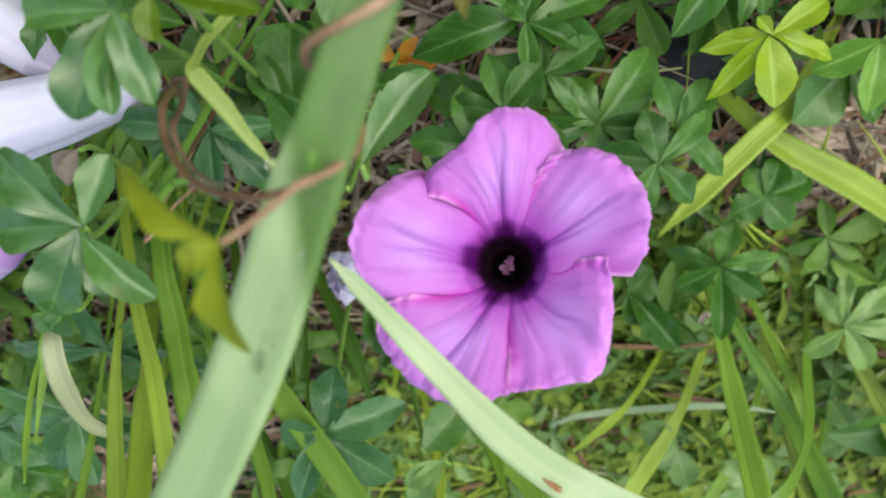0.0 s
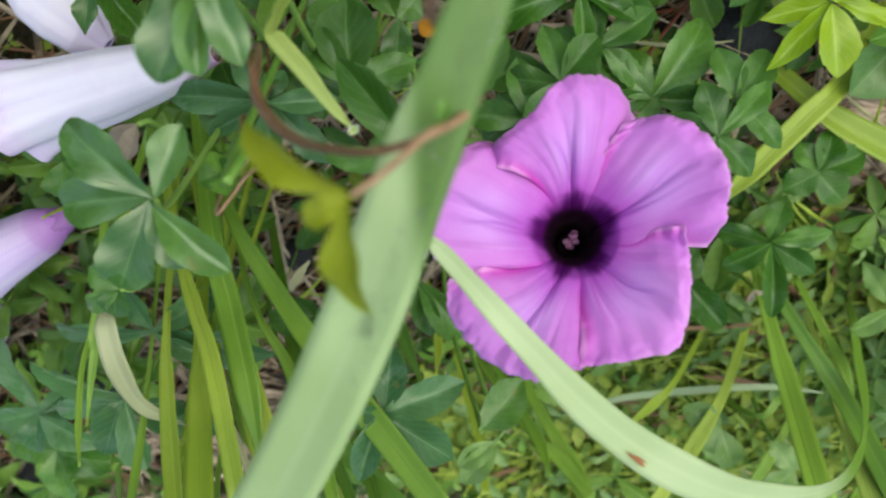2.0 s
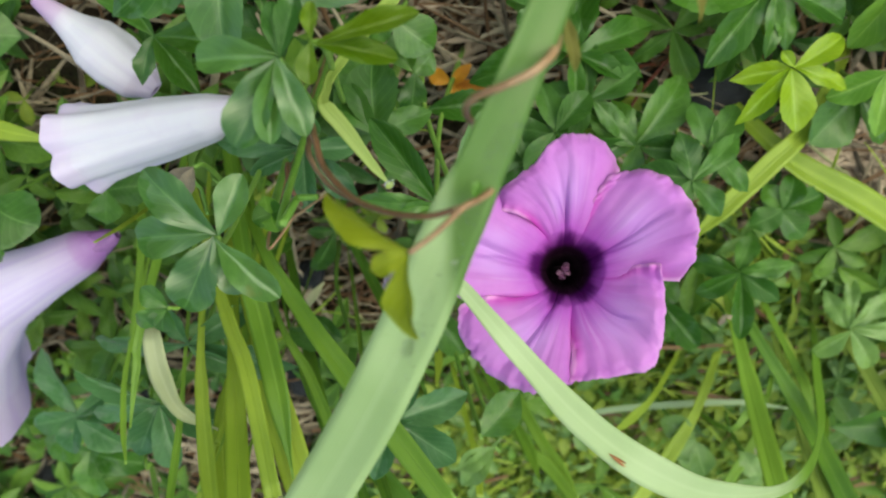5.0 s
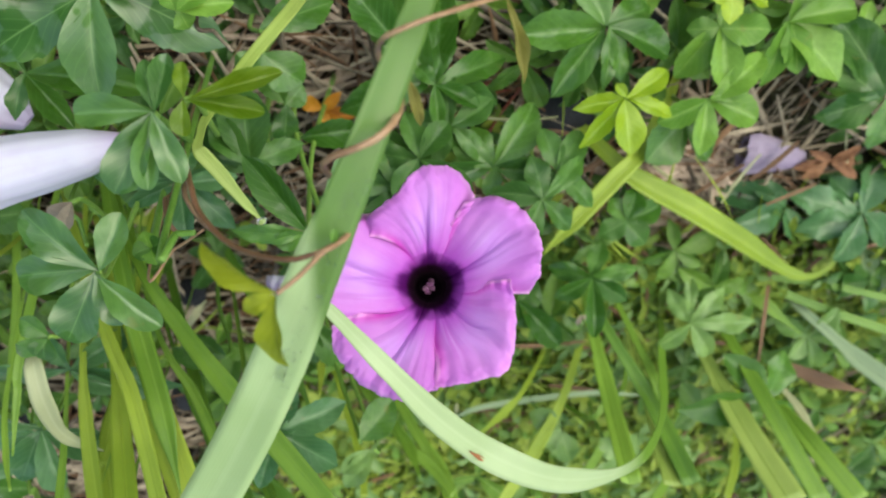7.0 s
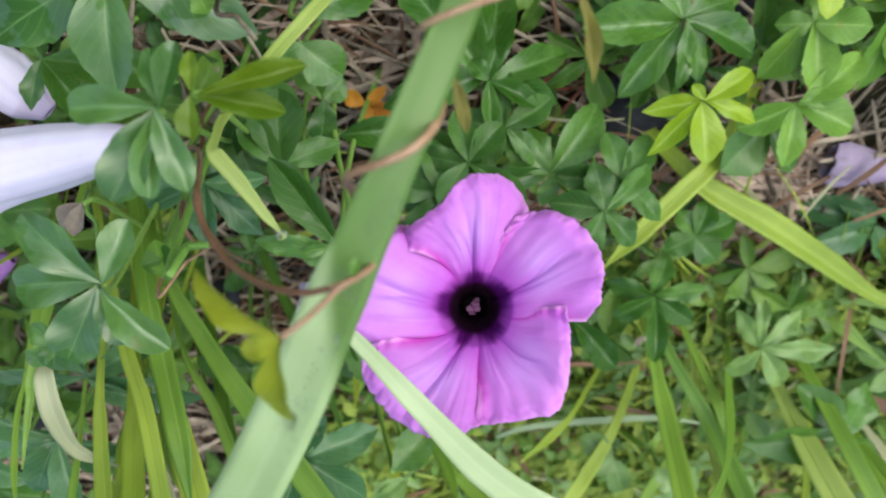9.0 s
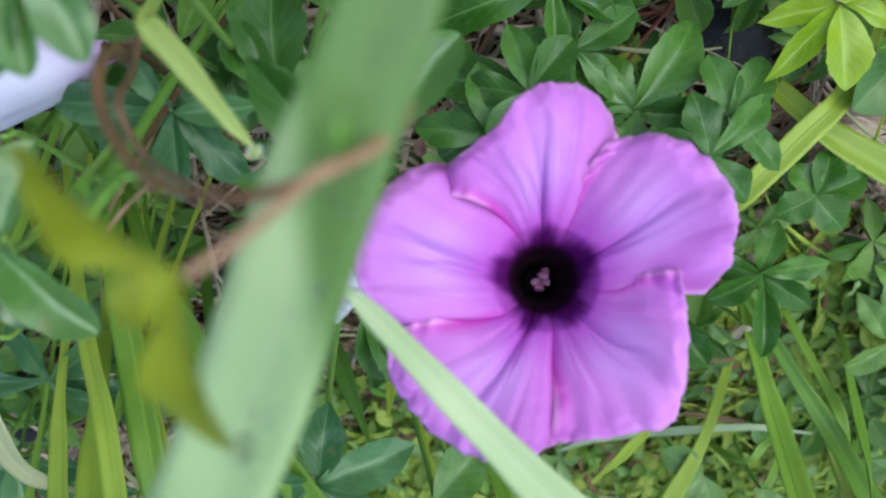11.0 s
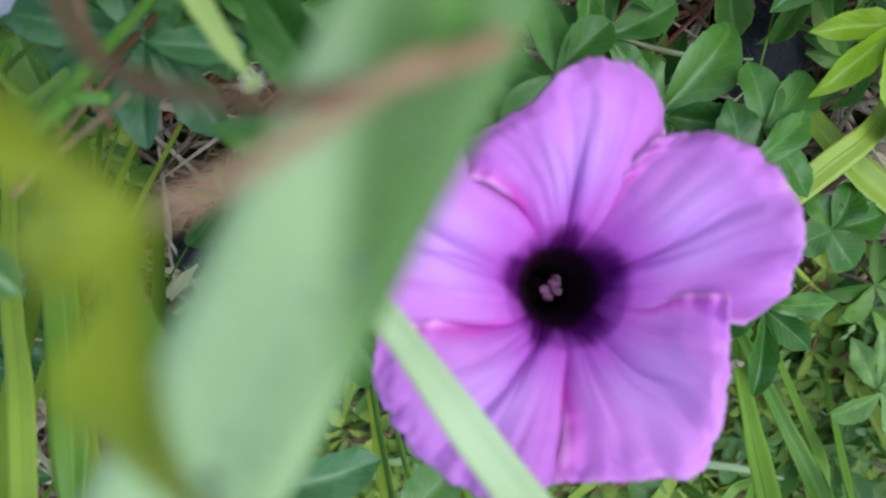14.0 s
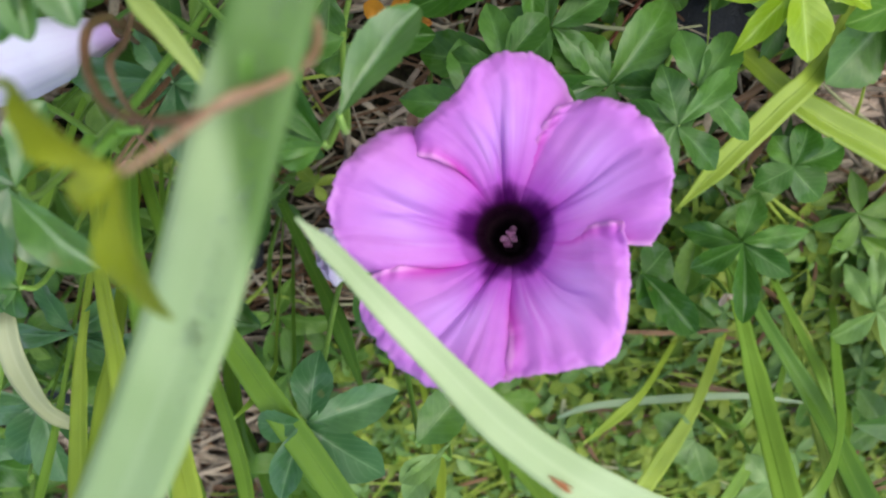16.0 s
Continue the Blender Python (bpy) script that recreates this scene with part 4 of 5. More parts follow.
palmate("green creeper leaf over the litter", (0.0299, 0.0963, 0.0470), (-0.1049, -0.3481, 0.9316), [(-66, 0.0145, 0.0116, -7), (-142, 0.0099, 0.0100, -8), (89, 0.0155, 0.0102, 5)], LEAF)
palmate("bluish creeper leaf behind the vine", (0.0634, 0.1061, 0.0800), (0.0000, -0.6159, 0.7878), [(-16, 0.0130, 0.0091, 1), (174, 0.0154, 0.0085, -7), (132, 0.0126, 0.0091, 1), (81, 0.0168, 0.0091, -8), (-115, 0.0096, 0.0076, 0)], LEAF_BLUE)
palmate("dark leaf behind the petals", (-0.0065, 0.1292, 0.0473), (-0.0227, -0.4635, 0.8858), [(38, 0.0128, 0.0111, -7), (-138, 0.0180, 0.0092, -3), (-55, 0.0092, 0.0074, -4)], LEAF_SHADED)
palmate("dark leaf in deep shade", (0.0715, 0.1047, 0.0790), (-0.0662, -0.6800, 0.7302), [(46, 0.0131, 0.0117, -7), (171, 0.0187, 0.0101, 1), (-64, 0.0105, 0.0084, -8)], LEAF_SHADED)
palmate("broad green creeper leaf over the litter", (-0.0208, 0.1230, 0.0336), (0.0000, -0.6159, 0.7878), [(-10, 0.0277, 0.0147, -6), (36, 0.0271, 0.0090, 6), (-163, 0.0219, 0.0118, 0), (-112, 0.0182, 0.0094, 2)], LEAF)
palmate("pinkish brown dead leaf under the creeper", (0.0082, 0.1392, 0.0335), (0.1459, -0.4302, 0.8909), [(-117, 0.0100, 0.0040, 5), (82, 0.0063, 0.0040, 0)], DEAD)
palmate("small pale wet leaf beside the broad blade", (0.0303, 0.0926, 0.1139), (0.0000, -0.6159, 0.7878), [(-60, 0.0145, 0.0074, 5)], LEAF_WET)
palmate("withered pale brown leaf under the fallen flower", (0.0902, 0.1000, 0.1023), (0.1000, -0.5500, 0.8300), [(40, 0.0105, 0.0062, -10), (75, 0.0090, 0.0050, 10)], HUSK, (0.0930, 0.2050, -0.0200))

# ---- creeper leaves beyond the flower ----
palmate("five-fingered green creeper leaf with wet shine", (-0.0498, 0.1249, 0.0440), (-0.0620, -0.4700, 0.8805), [(-128, 0.0318, 0.0150, -3), (-64, 0.0183, 0.0106, -8), (168, 0.0270, 0.0137, 0), (12, 0.0518, 0.0143, 6), (87, 0.0133, 0.0088, -8), (-32, 0.0220, 0.0111, 5)], LEAF)
palmate("large seven-fingered green creeper leaf", (-0.0915, 0.0741, 0.0259), (-0.0665, -0.5749, 0.8155), [(6, 0.0350, 0.0153, 3), (53, 0.0330, 0.0131, -5), (-58, 0.0270, 0.0154, 8), (-154, 0.0262, 0.0137, -5), (162, 0.0303, 0.0152, -5), (116, 0.0225, 0.0099, -6), (93, 0.0237, 0.0080, -2)], LEAF)
palmate("green creeper leaf with pale veins, damp", (-0.0256, 0.0950, 0.0313), (0.0000, -0.6159, 0.7878), [(-54, 0.0466, 0.0214, 7), (14, 0.0372, 0.0148, -1), (-99, 0.0448, 0.0140, -8), (164, 0.0285, 0.0103, -5)], LEAF)
palmate("green creeper leaf behind the broad blade", (-0.0257, 0.0948, 0.0344), (0.0000, -0.6159, 0.7878), [(-157, 0.0337, 0.0119, -3), (-104, 0.0271, 0.0106, -7), (156, 0.0191, 0.0085, -2), (95, 0.0166, 0.0068, -1), (-47, 0.0106, 0.0072, -5)], LEAF)
palmate("bright yellow-green young creeper leaf", (-0.0975, 0.0945, 0.0456), (0.0000, -0.6159, 0.7878), [(9, 0.0198, 0.0072, 6), (46, 0.0249, 0.0076, 1), (98, 0.0213, 0.0137, -1), (166, 0.0224, 0.0076, -1), (-148, 0.0224, 0.0088, -2), (-51, 0.0068, 0.0045, 6)], LEAF_YOUNG)
palmate("lime green five-fingered creeper leaf", (-0.1407, 0.1023, 0.0301), (0.1084, -0.4953, 0.8619), [(158, 0.0225, 0.0151, 8), (85, 0.0230, 0.0116, 3), (24, 0.0227, 0.0116, 0), (-144, 0.0324, 0.0120, 2), (-163, 0.0194, 0.0090, 1)], LEAF_LIME)
palmate("green leaf under the young leaf", (-0.1372, 0.1146, 0.0233), (-0.2115, -0.4225, 0.8813), [(48, 0.0249, 0.0218, 1), (125, 0.0223, 0.0132, 8)], LEAF)
palmate("lime green young creeper leaf", (-0.1414, 0.0742, 0.0209), (0.1669, -0.2441, 0.9553), [(60, 0.0267, 0.0138, -5), (103, 0.0252, 0.0148, 6), (13, 0.0129, 0.0107, 5), (176, 0.0203, 0.0136, 8), (-99, 0.0126, 0.0087, -8)], LEAF_LIME)
palmate("bright yellow young leaf tips", (-0.1366, 0.0571, 0.0291), (0.0000, -0.6159, 0.7878), [(95, 0.0123, 0.0106, 6), (16, 0.0095, 0.0092, 6), (167, 0.0201, 0.0083, -6), (-156, 0.0177, 0.0092, 0)], LEAF_YOUNG)
palmate("light green five-fingered creeper leaf", (-0.1760, 0.0760, 0.0121), (0.0930, -0.6099, 0.7870), [(137, 0.0348, 0.0203, 1), (-143, 0.0198, 0.0142, -7), (105, 0.0213, 0.0162, 6), (68, 0.0274, 0.0112, -3), (-170, 0.0296, 0.0142, 4)], LEAF_LIME)
palmate("green creeper leaf with long fingers", (-0.2285, 0.1057, 0.0201), (0.0160, -0.2608, 0.9653), [(-57, 0.0432, 0.0220, -3), (18, 0.0295, 0.0172, 3), (-29, 0.0311, 0.0159, 5), (98, 0.0247, 0.0164, 2)], LEAF)
palmate("large bluish creeper leaf, low", (-0.2523, 0.1750, 0.0121), (0.0000, -0.6159, 0.7878), [(-15, 0.0382, 0.0175, 8), (16, 0.0330, 0.0170, 3), (-59, 0.0241, 0.0146, 0), (-113, 0.0269, 0.0171, 2), (58, 0.0277, 0.0164, -1), (144, 0.0279, 0.0171, -5)], LEAF_BLUE)
palmate("dull bluish creeper leaf, low", (-0.2155, 0.1759, 0.0038), (-0.0973, -0.5365, 0.8383), [(-17, 0.0392, 0.0147, -8), (15, 0.0319, 0.0154, 5), (-39, 0.0225, 0.0117, 4), (111, 0.0171, 0.0137, 5)], LEAF_BLUE)
palmate("small glossy green creeper leaf", (-0.1166, 0.1602, 0.0335), (0.0757, -0.6129, 0.7866), [(-160, 0.0194, 0.0115, 0), (133, 0.0152, 0.0132, -3), (-63, 0.0114, 0.0109, 4), (34, 0.0137, 0.0120, 5), (-112, 0.0156, 0.0110, -2)], LEAF)
palmate("green creeper leaf beside the petals", (-0.1043, 0.1862, 0.0411), (0.2321, -0.4537, 0.8604), [(-103, 0.0175, 0.0100, 7), (-8, 0.0209, 0.0101, -3), (143, 0.0201, 0.0101, 5), (93, 0.0285, 0.0096, 7), (-167, 0.0211, 0.0084, 8), (31, 0.0195, 0.0096, -1)], LEAF)
palmate("pale grey-green creeper leaf", (-0.1660, 0.2254, 0.0337), (0.1972, -0.4605, 0.8655), [(-55, 0.0200, 0.0093, 2), (-92, 0.0265, 0.0068, -8), (-137, 0.0265, 0.0093, -4), (-178, 0.0339, 0.0105, 6), (122, 0.0208, 0.0118, -3), (35, 0.0205, 0.0100, 5)], LEAF_PALE)
palmate("small green creeper leaf in the grass", (-0.2445, 0.2471, 0.0252), (0.0555, -0.5592, 0.8272), [(50, 0.0163, 0.0107, 5), (107, 0.0208, 0.0101, -7), (-178, 0.0246, 0.0114, -8), (-25, 0.0202, 0.0100, -5), (-140, 0.0227, 0.0101, 6)], LEAF_PALE)
palmate("green creeper leaf with upturned fingers", (-0.2033, 0.2542, 0.0625), (-0.1043, -0.6036, 0.7904), [(-52, 0.0302, 0.0161, -5), (-128, 0.0303, 0.0163, -1), (3, 0.0461, 0.0172, 3), (145, 0.0220, 0.0113, -7)], LEAF)
palmate("small bluish leaf in the grass", (-0.1800, 0.2754, 0.0474), (0.0552, -0.5160, 0.8548), [(-54, 0.0175, 0.0111, 7), (-124, 0.0130, 0.0118, 5), (38, 0.0173, 0.0111, 6)], LEAF_PALE)
palmate("green leaf at the grass edge", (-0.2784, 0.2216, 0.0116), (-0.1259, -0.5177, 0.8462), [(-64, 0.0212, 0.0167, 5), (116, 0.0217, 0.0155, -7), (6, 0.0225, 0.0133, -8), (-166, 0.0234, 0.0169, -7)], LEAF)
palmate("small bluish leaf under the bent blade", (-0.1030, 0.2815, 0.0521), (-0.0462, -0.6219, 0.7817), [(-32, 0.0181, 0.0127, -8), (109, 0.0190, 0.0140, -3), (42, 0.0125, 0.0114, -2)], LEAF_PALE)
palmate("bluish leaf under the bent blade", (-0.1319, 0.2899, 0.0651), (-0.0146, -0.4113, 0.9114), [(55, 0.0192, 0.0159, 8), (-142, 0.0147, 0.0140, -2), (-45, 0.0144, 0.0114, 1)], LEAF_PALE)
palmate("dark green leaf low in the grass", (-0.2832, 0.3354, 0.0551), (-0.0130, -0.5091, 0.8606), [(-148, 0.0300, 0.0125, 2), (153, 0.0268, 0.0116, -7), (31, 0.0251, 0.0112, 7), (88, 0.0240, 0.0100, -4)], LEAF_SHADED)
palmate("green leaf behind the petals", (-0.0755, 0.2109, 0.0287), (0.0653, -0.4488, 0.8913), [(-141, 0.0137, 0.0177, -1), (122, 0.0169, 0.0149, 1), (132, 0.0310, 0.0137, 5)], LEAF)
palmate("dark green leaf in the shade", (0.0554, 0.0970, 0.0539), (0.2715, -0.4963, 0.8246), [(127, 0.0206, 0.0125, 6), (-147, 0.0111, 0.0107, -3), (69, 0.0174, 0.0108, -7)], LEAF_SHADED)
palmate("dark green creeper leaf under the others", (-0.0178, 0.1114, 0.0603), (0.0601, -0.5500, 0.8300), [(-7, 0.0178, 0.0092, -4), (57, 0.0172, 0.0096, 1), (148, 0.0231, 0.0087, 3), (-76, 0.0184, 0.0083, -2), (-130, 0.0172, 0.0099, 0)], LEAF_SHADED)
palmate("dark green creeper leaf under the others", (-0.0085, 0.1226, 0.0622), (-0.0138, -0.5500, 0.8300), [(-9, 0.0195, 0.0099, 3), (56, 0.0218, 0.0100, 8), (133, 0.0190, 0.0088, 1), (-84, 0.0193, 0.0101, 1), (-132, 0.0211, 0.0092, 1)], LEAF_SHADED)
palmate("dark green creeper leaf under the others", (-0.0320, 0.1091, 0.0402), (0.0269, -0.5500, 0.8300), [(-9, 0.0194, 0.0104, -7), (56, 0.0207, 0.0110, 8), (141, 0.0208, 0.0090, -2), (-82, 0.0243, 0.0099, 6), (-148, 0.0198, 0.0102, 2)], LEAF_SHADED)
palmate("dark green creeper leaf under the others", (-0.0665, 0.1279, 0.0634), (-0.0357, -0.5500, 0.8300), [(-8, 0.0196, 0.0105, -1), (62, 0.0217, 0.0106, -5), (135, 0.0184, 0.0094, -7), (-74, 0.0177, 0.0109, 1), (-135, 0.0247, 0.0081, 1)], LEAF_SHADED)
palmate("dark green creeper leaf under the others", (-0.0725, 0.1216, 0.0525), (-0.0011, -0.5500, 0.8300), [(-2, 0.0222, 0.0093, -2), (68, 0.0173, 0.0088, -1), (141, 0.0232, 0.0093, 0), (-80, 0.0174, 0.0108, -5), (-128, 0.0202, 0.0107, -7)], LEAF_SHADED)
palmate("tiny withered straw-coloured leaf tip", (-0.1027, 0.2076, 0.0440), (0.1010, -0.4041, 0.9091), [(60, 0.0055, 0.0028, 20), (150, 0.0042, 0.0022, -10)], HUSK)

# ---- low leaves to the side ----
palmate("dusty bluish creeper leaf, low", (0.1230, 0.2068, 0.0953), (0.0155, -0.5221, 0.8528), [(-22, 0.0335, 0.0085, 8), (62, 0.0240, 0.0131, 3), (151, 0.0349, 0.0095, -7), (14, 0.0327, 0.0091, -7), (102, 0.0257, 0.0101, 1), (175, 0.0245, 0.0061, 8)], LEAF_BLUE)
palmate("dusty green creeper leaf, low", (0.1115, 0.1871, 0.0837), (0.1029, -0.4042, 0.9089), [(7, 0.0464, 0.0091, -3), (-52, 0.0208, 0.0090, 6), (165, 0.0394, 0.0114, 2), (-149, 0.0278, 0.0098, -7), (156, 0.0227, 0.0060, 2)], LEAF_BLUE)
palmate("green creeper leaf over dark soil", (0.1630, 0.2493, 0.0840), (0.1441, -0.5395, 0.8295), [(-3, 0.0239, 0.0140, 7), (137, 0.0138, 0.0130, 7), (87, 0.0224, 0.0140, -4), (168, 0.0260, 0.0116, 7)], LEAF)
palmate("small green leaf on stalk", (0.1061, 0.1489, 0.1071), (0.1189, -0.4469, 0.8866), [(-36, 0.0106, 0.0085, 7), (73, 0.0086, 0.0096, -2), (29, 0.0144, 0.0068, -4)], LEAF)
palmate("dusty creeper leaf over dark soil", (0.1644, 0.2299, 0.0816), (0.1495, -0.4988, 0.8537), [(-48, 0.0340, 0.0131, -8), (14, 0.0219, 0.0105, 7), (74, 0.0180, 0.0105, -1), (151, 0.0255, 0.0104, 4), (-168, 0.0314, 0.0074, -6), (-141, 0.0182, 0.0067, -8)], LEAF_BLUE)
palmate("large dark green leaf at the edge", (0.1784, 0.1400, 0.0622), (-0.0294, -0.4026, 0.9149), [(148, 0.0176, 0.0248, 2), (-32, 0.0173, 0.0200, -3), (74, 0.0265, 0.0180, -8)], LEAF_SHADED)
palmate("dark leaf with a curled edge", (0.1920, 0.0935, 0.0258), (0.0893, -0.4785, 0.8735), [(177, 0.0216, 0.0198, -3), (-136, 0.0227, 0.0135, -3)], LEAF_SHADED)
palmate("green leaf beside a spent flower", (0.1641, 0.0686, 0.0191), (-0.0581, -0.5526, 0.8314), [(43, 0.0235, 0.0132, -7), (-0, 0.0241, 0.0153, 2), (-132, 0.0137, 0.0110, -2)], LEAF)
palmate("reddish brown dead leaf on the creeper", (0.1518, 0.0613, 0.0158), (0.1010, -0.4041, 0.9091), [(45, 0.0147, 0.0110, 8), (111, 0.0115, 0.0101, 7), (-163, 0.0096, 0.0088, -3), (-14, 0.0119, 0.0097, -7)], DEAD)
palmate("yellowing narrow leaf beside flower", (0.1443, 0.0664, 0.0236), (-0.1486, -0.2710, 0.9510), [(44, 0.0155, 0.0100, 3)], LEAF_OLIVE)
palmate("dark leaf under the fallen flower", (0.1461, 0.1475, 0.0426), (0.0143, -0.4227, 0.9061), [(-44, 0.0168, 0.0168, -7), (-175, 0.0179, 0.0145, 0), (85, 0.0137, 0.0136, 1)], LEAF_SHADED)
hip = thing("green_bud", (0.0639, 0.1178, -0.0200), "round green flower bud on a thin stalk", "bud")
for k in range(4):
    part("sepal", leaf_mesh(k, LEAF_LIME if k % 2 else LEAF), hip, leaf_pose((0.0639, 0.0978, 0.1281), (0.2, -0.5, 0.8), 90 * k + 20, 0.0050, 0.0058, 30))
part("stalk", tube("stalk", [(0.0639, 0.1178, -0.0200), (0.0679, 0.1098, 0.0641), (0.0639, 0.0978, 0.1281)], [0.0009, 0.0008, 0.0012], STALK, 14, 7), hip)

# ---- grass ----
blade("yellow-green grass blade growing upright", [(0.1360, 0.1537, -0.0200), (0.1017, 0.1606, 0.0719), (0.0903, 0.1629, 0.0990), (0.0807, 0.1651, 0.1198), (0.0683, 0.1786, 0.1558)], [0.0024, 0.0040, 0.0050, 0.0054, 0.0051], BLADE_LIME)
blade("ribbed green grass blade", [(0.1143, 0.1270, -0.0200), (0.0897, 0.1519, 0.0715), (0.0802, 0.1616, 0.0980), (0.0719, 0.1704, 0.1214), (0.0648, 0.1844, 0.1450)], [0.0039, 0.0064, 0.0077, 0.0076, 0.0006], BLADE, keel=0.2)
blade("broad olive-green grass blade", [(0.1161, 0.1681, -0.0200), (0.0914, 0.1738, 0.0949), (0.0857, 0.1751, 0.1213), (0.0768, 0.1808, 0.1638)], [0.0027, 0.0046, 0.0068, 0.0081], BLADE_LIME)
blade("thin yellow-green grass blade", [(0.0770, 0.1633, -0.0200), (0.0933, 0.1943, 0.1045), (0.0964, 0.2001, 0.1218), (0.0993, 0.2075, 0.1402)], [0.0013, 0.0021, 0.0028, 0.0026], BLADE_LIME)
blade("long green grass blade", [(0.1168, 0.1320, -0.0200), (0.0880, 0.1520, 0.0588), (0.0685, 0.1656, 0.0885), (0.0483, 0.1746, 0.1145), (0.0341, 0.1818, 0.1303), (0.0162, 0.1900, 0.1519)], [0.0025, 0.0041, 0.0060, 0.0076, 0.0079, 0.0072], BLADE, keel=0.2)
blade("dark green grass blade", [(0.0961, 0.2031, -0.0200), (0.0615, 0.2079, 0.1025), (0.0468, 0.2100, 0.1168), (0.0281, 0.2166, 0.1347)], [0.0034, 0.0056, 0.0068, 0.0069], BLADE_DARK)
blade("dark green grass blade in shade", [(0.0759, 0.1837, -0.0200), (0.0451, 0.1971, 0.0433), (0.0340, 0.2020, 0.0661), (0.0230, 0.2114, 0.0925)], [0.0028, 0.0047, 0.0065, 0.0008], BLADE_DARK)
blade("thin green upright grass stalk", [(0.1215, 0.1338, -0.0200), (0.1239, 0.1687, 0.0846), (0.1249, 0.1820, 0.1013), (0.1251, 0.1946, 0.1175)], [0.0021, 0.0036, 0.0028, 0.0007], BLADE)
blade("yellow-green grass blade growing upright", [(0.1253, 0.1622, -0.0200), (0.0917, 0.1722, 0.0746), (0.0756, 0.1770, 0.1100), (0.0603, 0.1911, 0.1465)], [0.0020, 0.0034, 0.0067, 0.0081], BLADE_LIME)
blade("thin green grass blade upright", [(0.1166, 0.1888, -0.0200), (0.0889, 0.2103, 0.0916), (0.0745, 0.2214, 0.1131), (0.0678, 0.2247, 0.1283)], [0.0013, 0.0022, 0.0034, 0.0033], BLADE)
blade("thin green upright grass stalk", [(0.1471, 0.1405, -0.0200), (0.1398, 0.1647, 0.0307), (0.1355, 0.1792, 0.0610), (0.1343, 0.1928, 0.0907)], [0.0020, 0.0033, 0.0032, 0.0009], BLADE)
blade("yellow-green grass blade under a fallen flower", [(0.2480, 0.1246, -0.0200), (0.2130, 0.1246, 0.0247), (0.1826, 0.1246, 0.0374), (0.1574, 0.1286, 0.0405)], [0.0048, 0.0080, 0.0073, 0.0009], BLADE_LIME)
blade("thin yellow flower stalk", [(0.1317, 0.1783, -0.0200), (0.1339, 0.1620, 0.0286), (0.1352, 0.1526, 0.0568), (0.1377, 0.1449, 0.0786)], [0.0011, 0.0019, 0.0020, 0.0008], BLADE_LIME)
blade("dry cream-coloured grass blade curling over", [(0.1153, 0.1594, 0.1002), (0.1125, 0.1618, 0.1096), (0.1109, 0.1737, 0.1138), (0.1079, 0.1899, 0.1138), (0.0979, 0.2027, 0.1111)], [0.0030, 0.0064, 0.0072, 0.0050, 0.0007], BLADE_CREAM, rib=False)
blade("upright grass blade of a tuft", [(0.1195, 0.1448, -0.0200), (0.1063, 0.1772, 0.0811), (0.1018, 0.1882, 0.1074), (0.0964, 0.1965, 0.1291), (0.0918, 0.2003, 0.1448)], [0.0015, 0.0025, 0.0048, 0.0058, 0.0051], BLADE_LIME, keel=0.2)
blade("upright grass blade of a tuft", [(0.0902, 0.1633, -0.0200), (0.0969, 0.1967, 0.0772), (0.0986, 0.2050, 0.1015), (0.0951, 0.2113, 0.1216), (0.0903, 0.2138, 0.1363)], [0.0018, 0.0029, 0.0056, 0.0067, 0.0059], BLADE_LIME, keel=0.2)
blade("upright grass blade of a tuft", [(0.1269, 0.1591, -0.0200), (0.1137, 0.1907, 0.0852), (0.1108, 0.1977, 0.1084), (0.1090, 0.2026, 0.1275), (0.1074, 0.2041, 0.1414)], [0.0008, 0.0013, 0.0024, 0.0029, 0.0026], BLADE, keel=0.2)
blade("upright grass blade of a tuft", [(0.1088, 0.1611, -0.0200), (0.0917, 0.1916, 0.0669), (0.0845, 0.2043, 0.0946), (0.0751, 0.2142, 0.1176), (0.0674, 0.2192, 0.1342)], [0.0011, 0.0019, 0.0036, 0.0044, 0.0039], BLADE_LIME, keel=0.2)
blade("upright grass blade of a tuft", [(0.0934, 0.1478, -0.0200), (0.0926, 0.1828, 0.0727), (0.0923, 0.1933, 0.0987), (0.0960, 0.2011, 0.1200), (0.0990, 0.2044, 0.1353)], [0.0007, 0.0012, 0.0023, 0.0027, 0.0024], BLADE, keel=0.2)
blade("upright grass blade of a tuft", [(0.1090, 0.1497, -0.0200), (0.0811, 0.1709, 0.0761), (0.0647, 0.1834, 0.1037), (0.0535, 0.1931, 0.1264), (0.0476, 0.1978, 0.1428)], [0.0011, 0.0019, 0.0037, 0.0044, 0.0039], BLADE, keel=0.2)
blade("upright grass blade of a tuft", [(0.1052, 0.1918, -0.0200), (0.0724, 0.2042, 0.0831), (0.0583, 0.2096, 0.1051), (0.0485, 0.2134, 0.1233), (0.0433, 0.2143, 0.1366)], [0.0010, 0.0016, 0.0031, 0.0037, 0.0033], BLADE_DARK, keel=0.2)
blade("upright grass blade of a tuft", [(0.1373, 0.1524, -0.0200), (0.1316, 0.1804, 0.0772), (0.1302, 0.1869, 0.1001), (0.1260, 0.1917, 0.1190), (0.1213, 0.1932, 0.1329)], [0.0006, 0.0010, 0.0019, 0.0023, 0.0007], BLADE, keel=0.2)
blade("upright grass blade of a tuft", [(0.1622, 0.2486, -0.0200), (0.1330, 0.2293, 0.0963), (0.1259, 0.2246, 0.1104), (0.1201, 0.2202, 0.1222), (0.1159, 0.2155, 0.1313)], [0.0008, 0.0013, 0.0025, 0.0031, 0.0027], BLADE, keel=0.2)
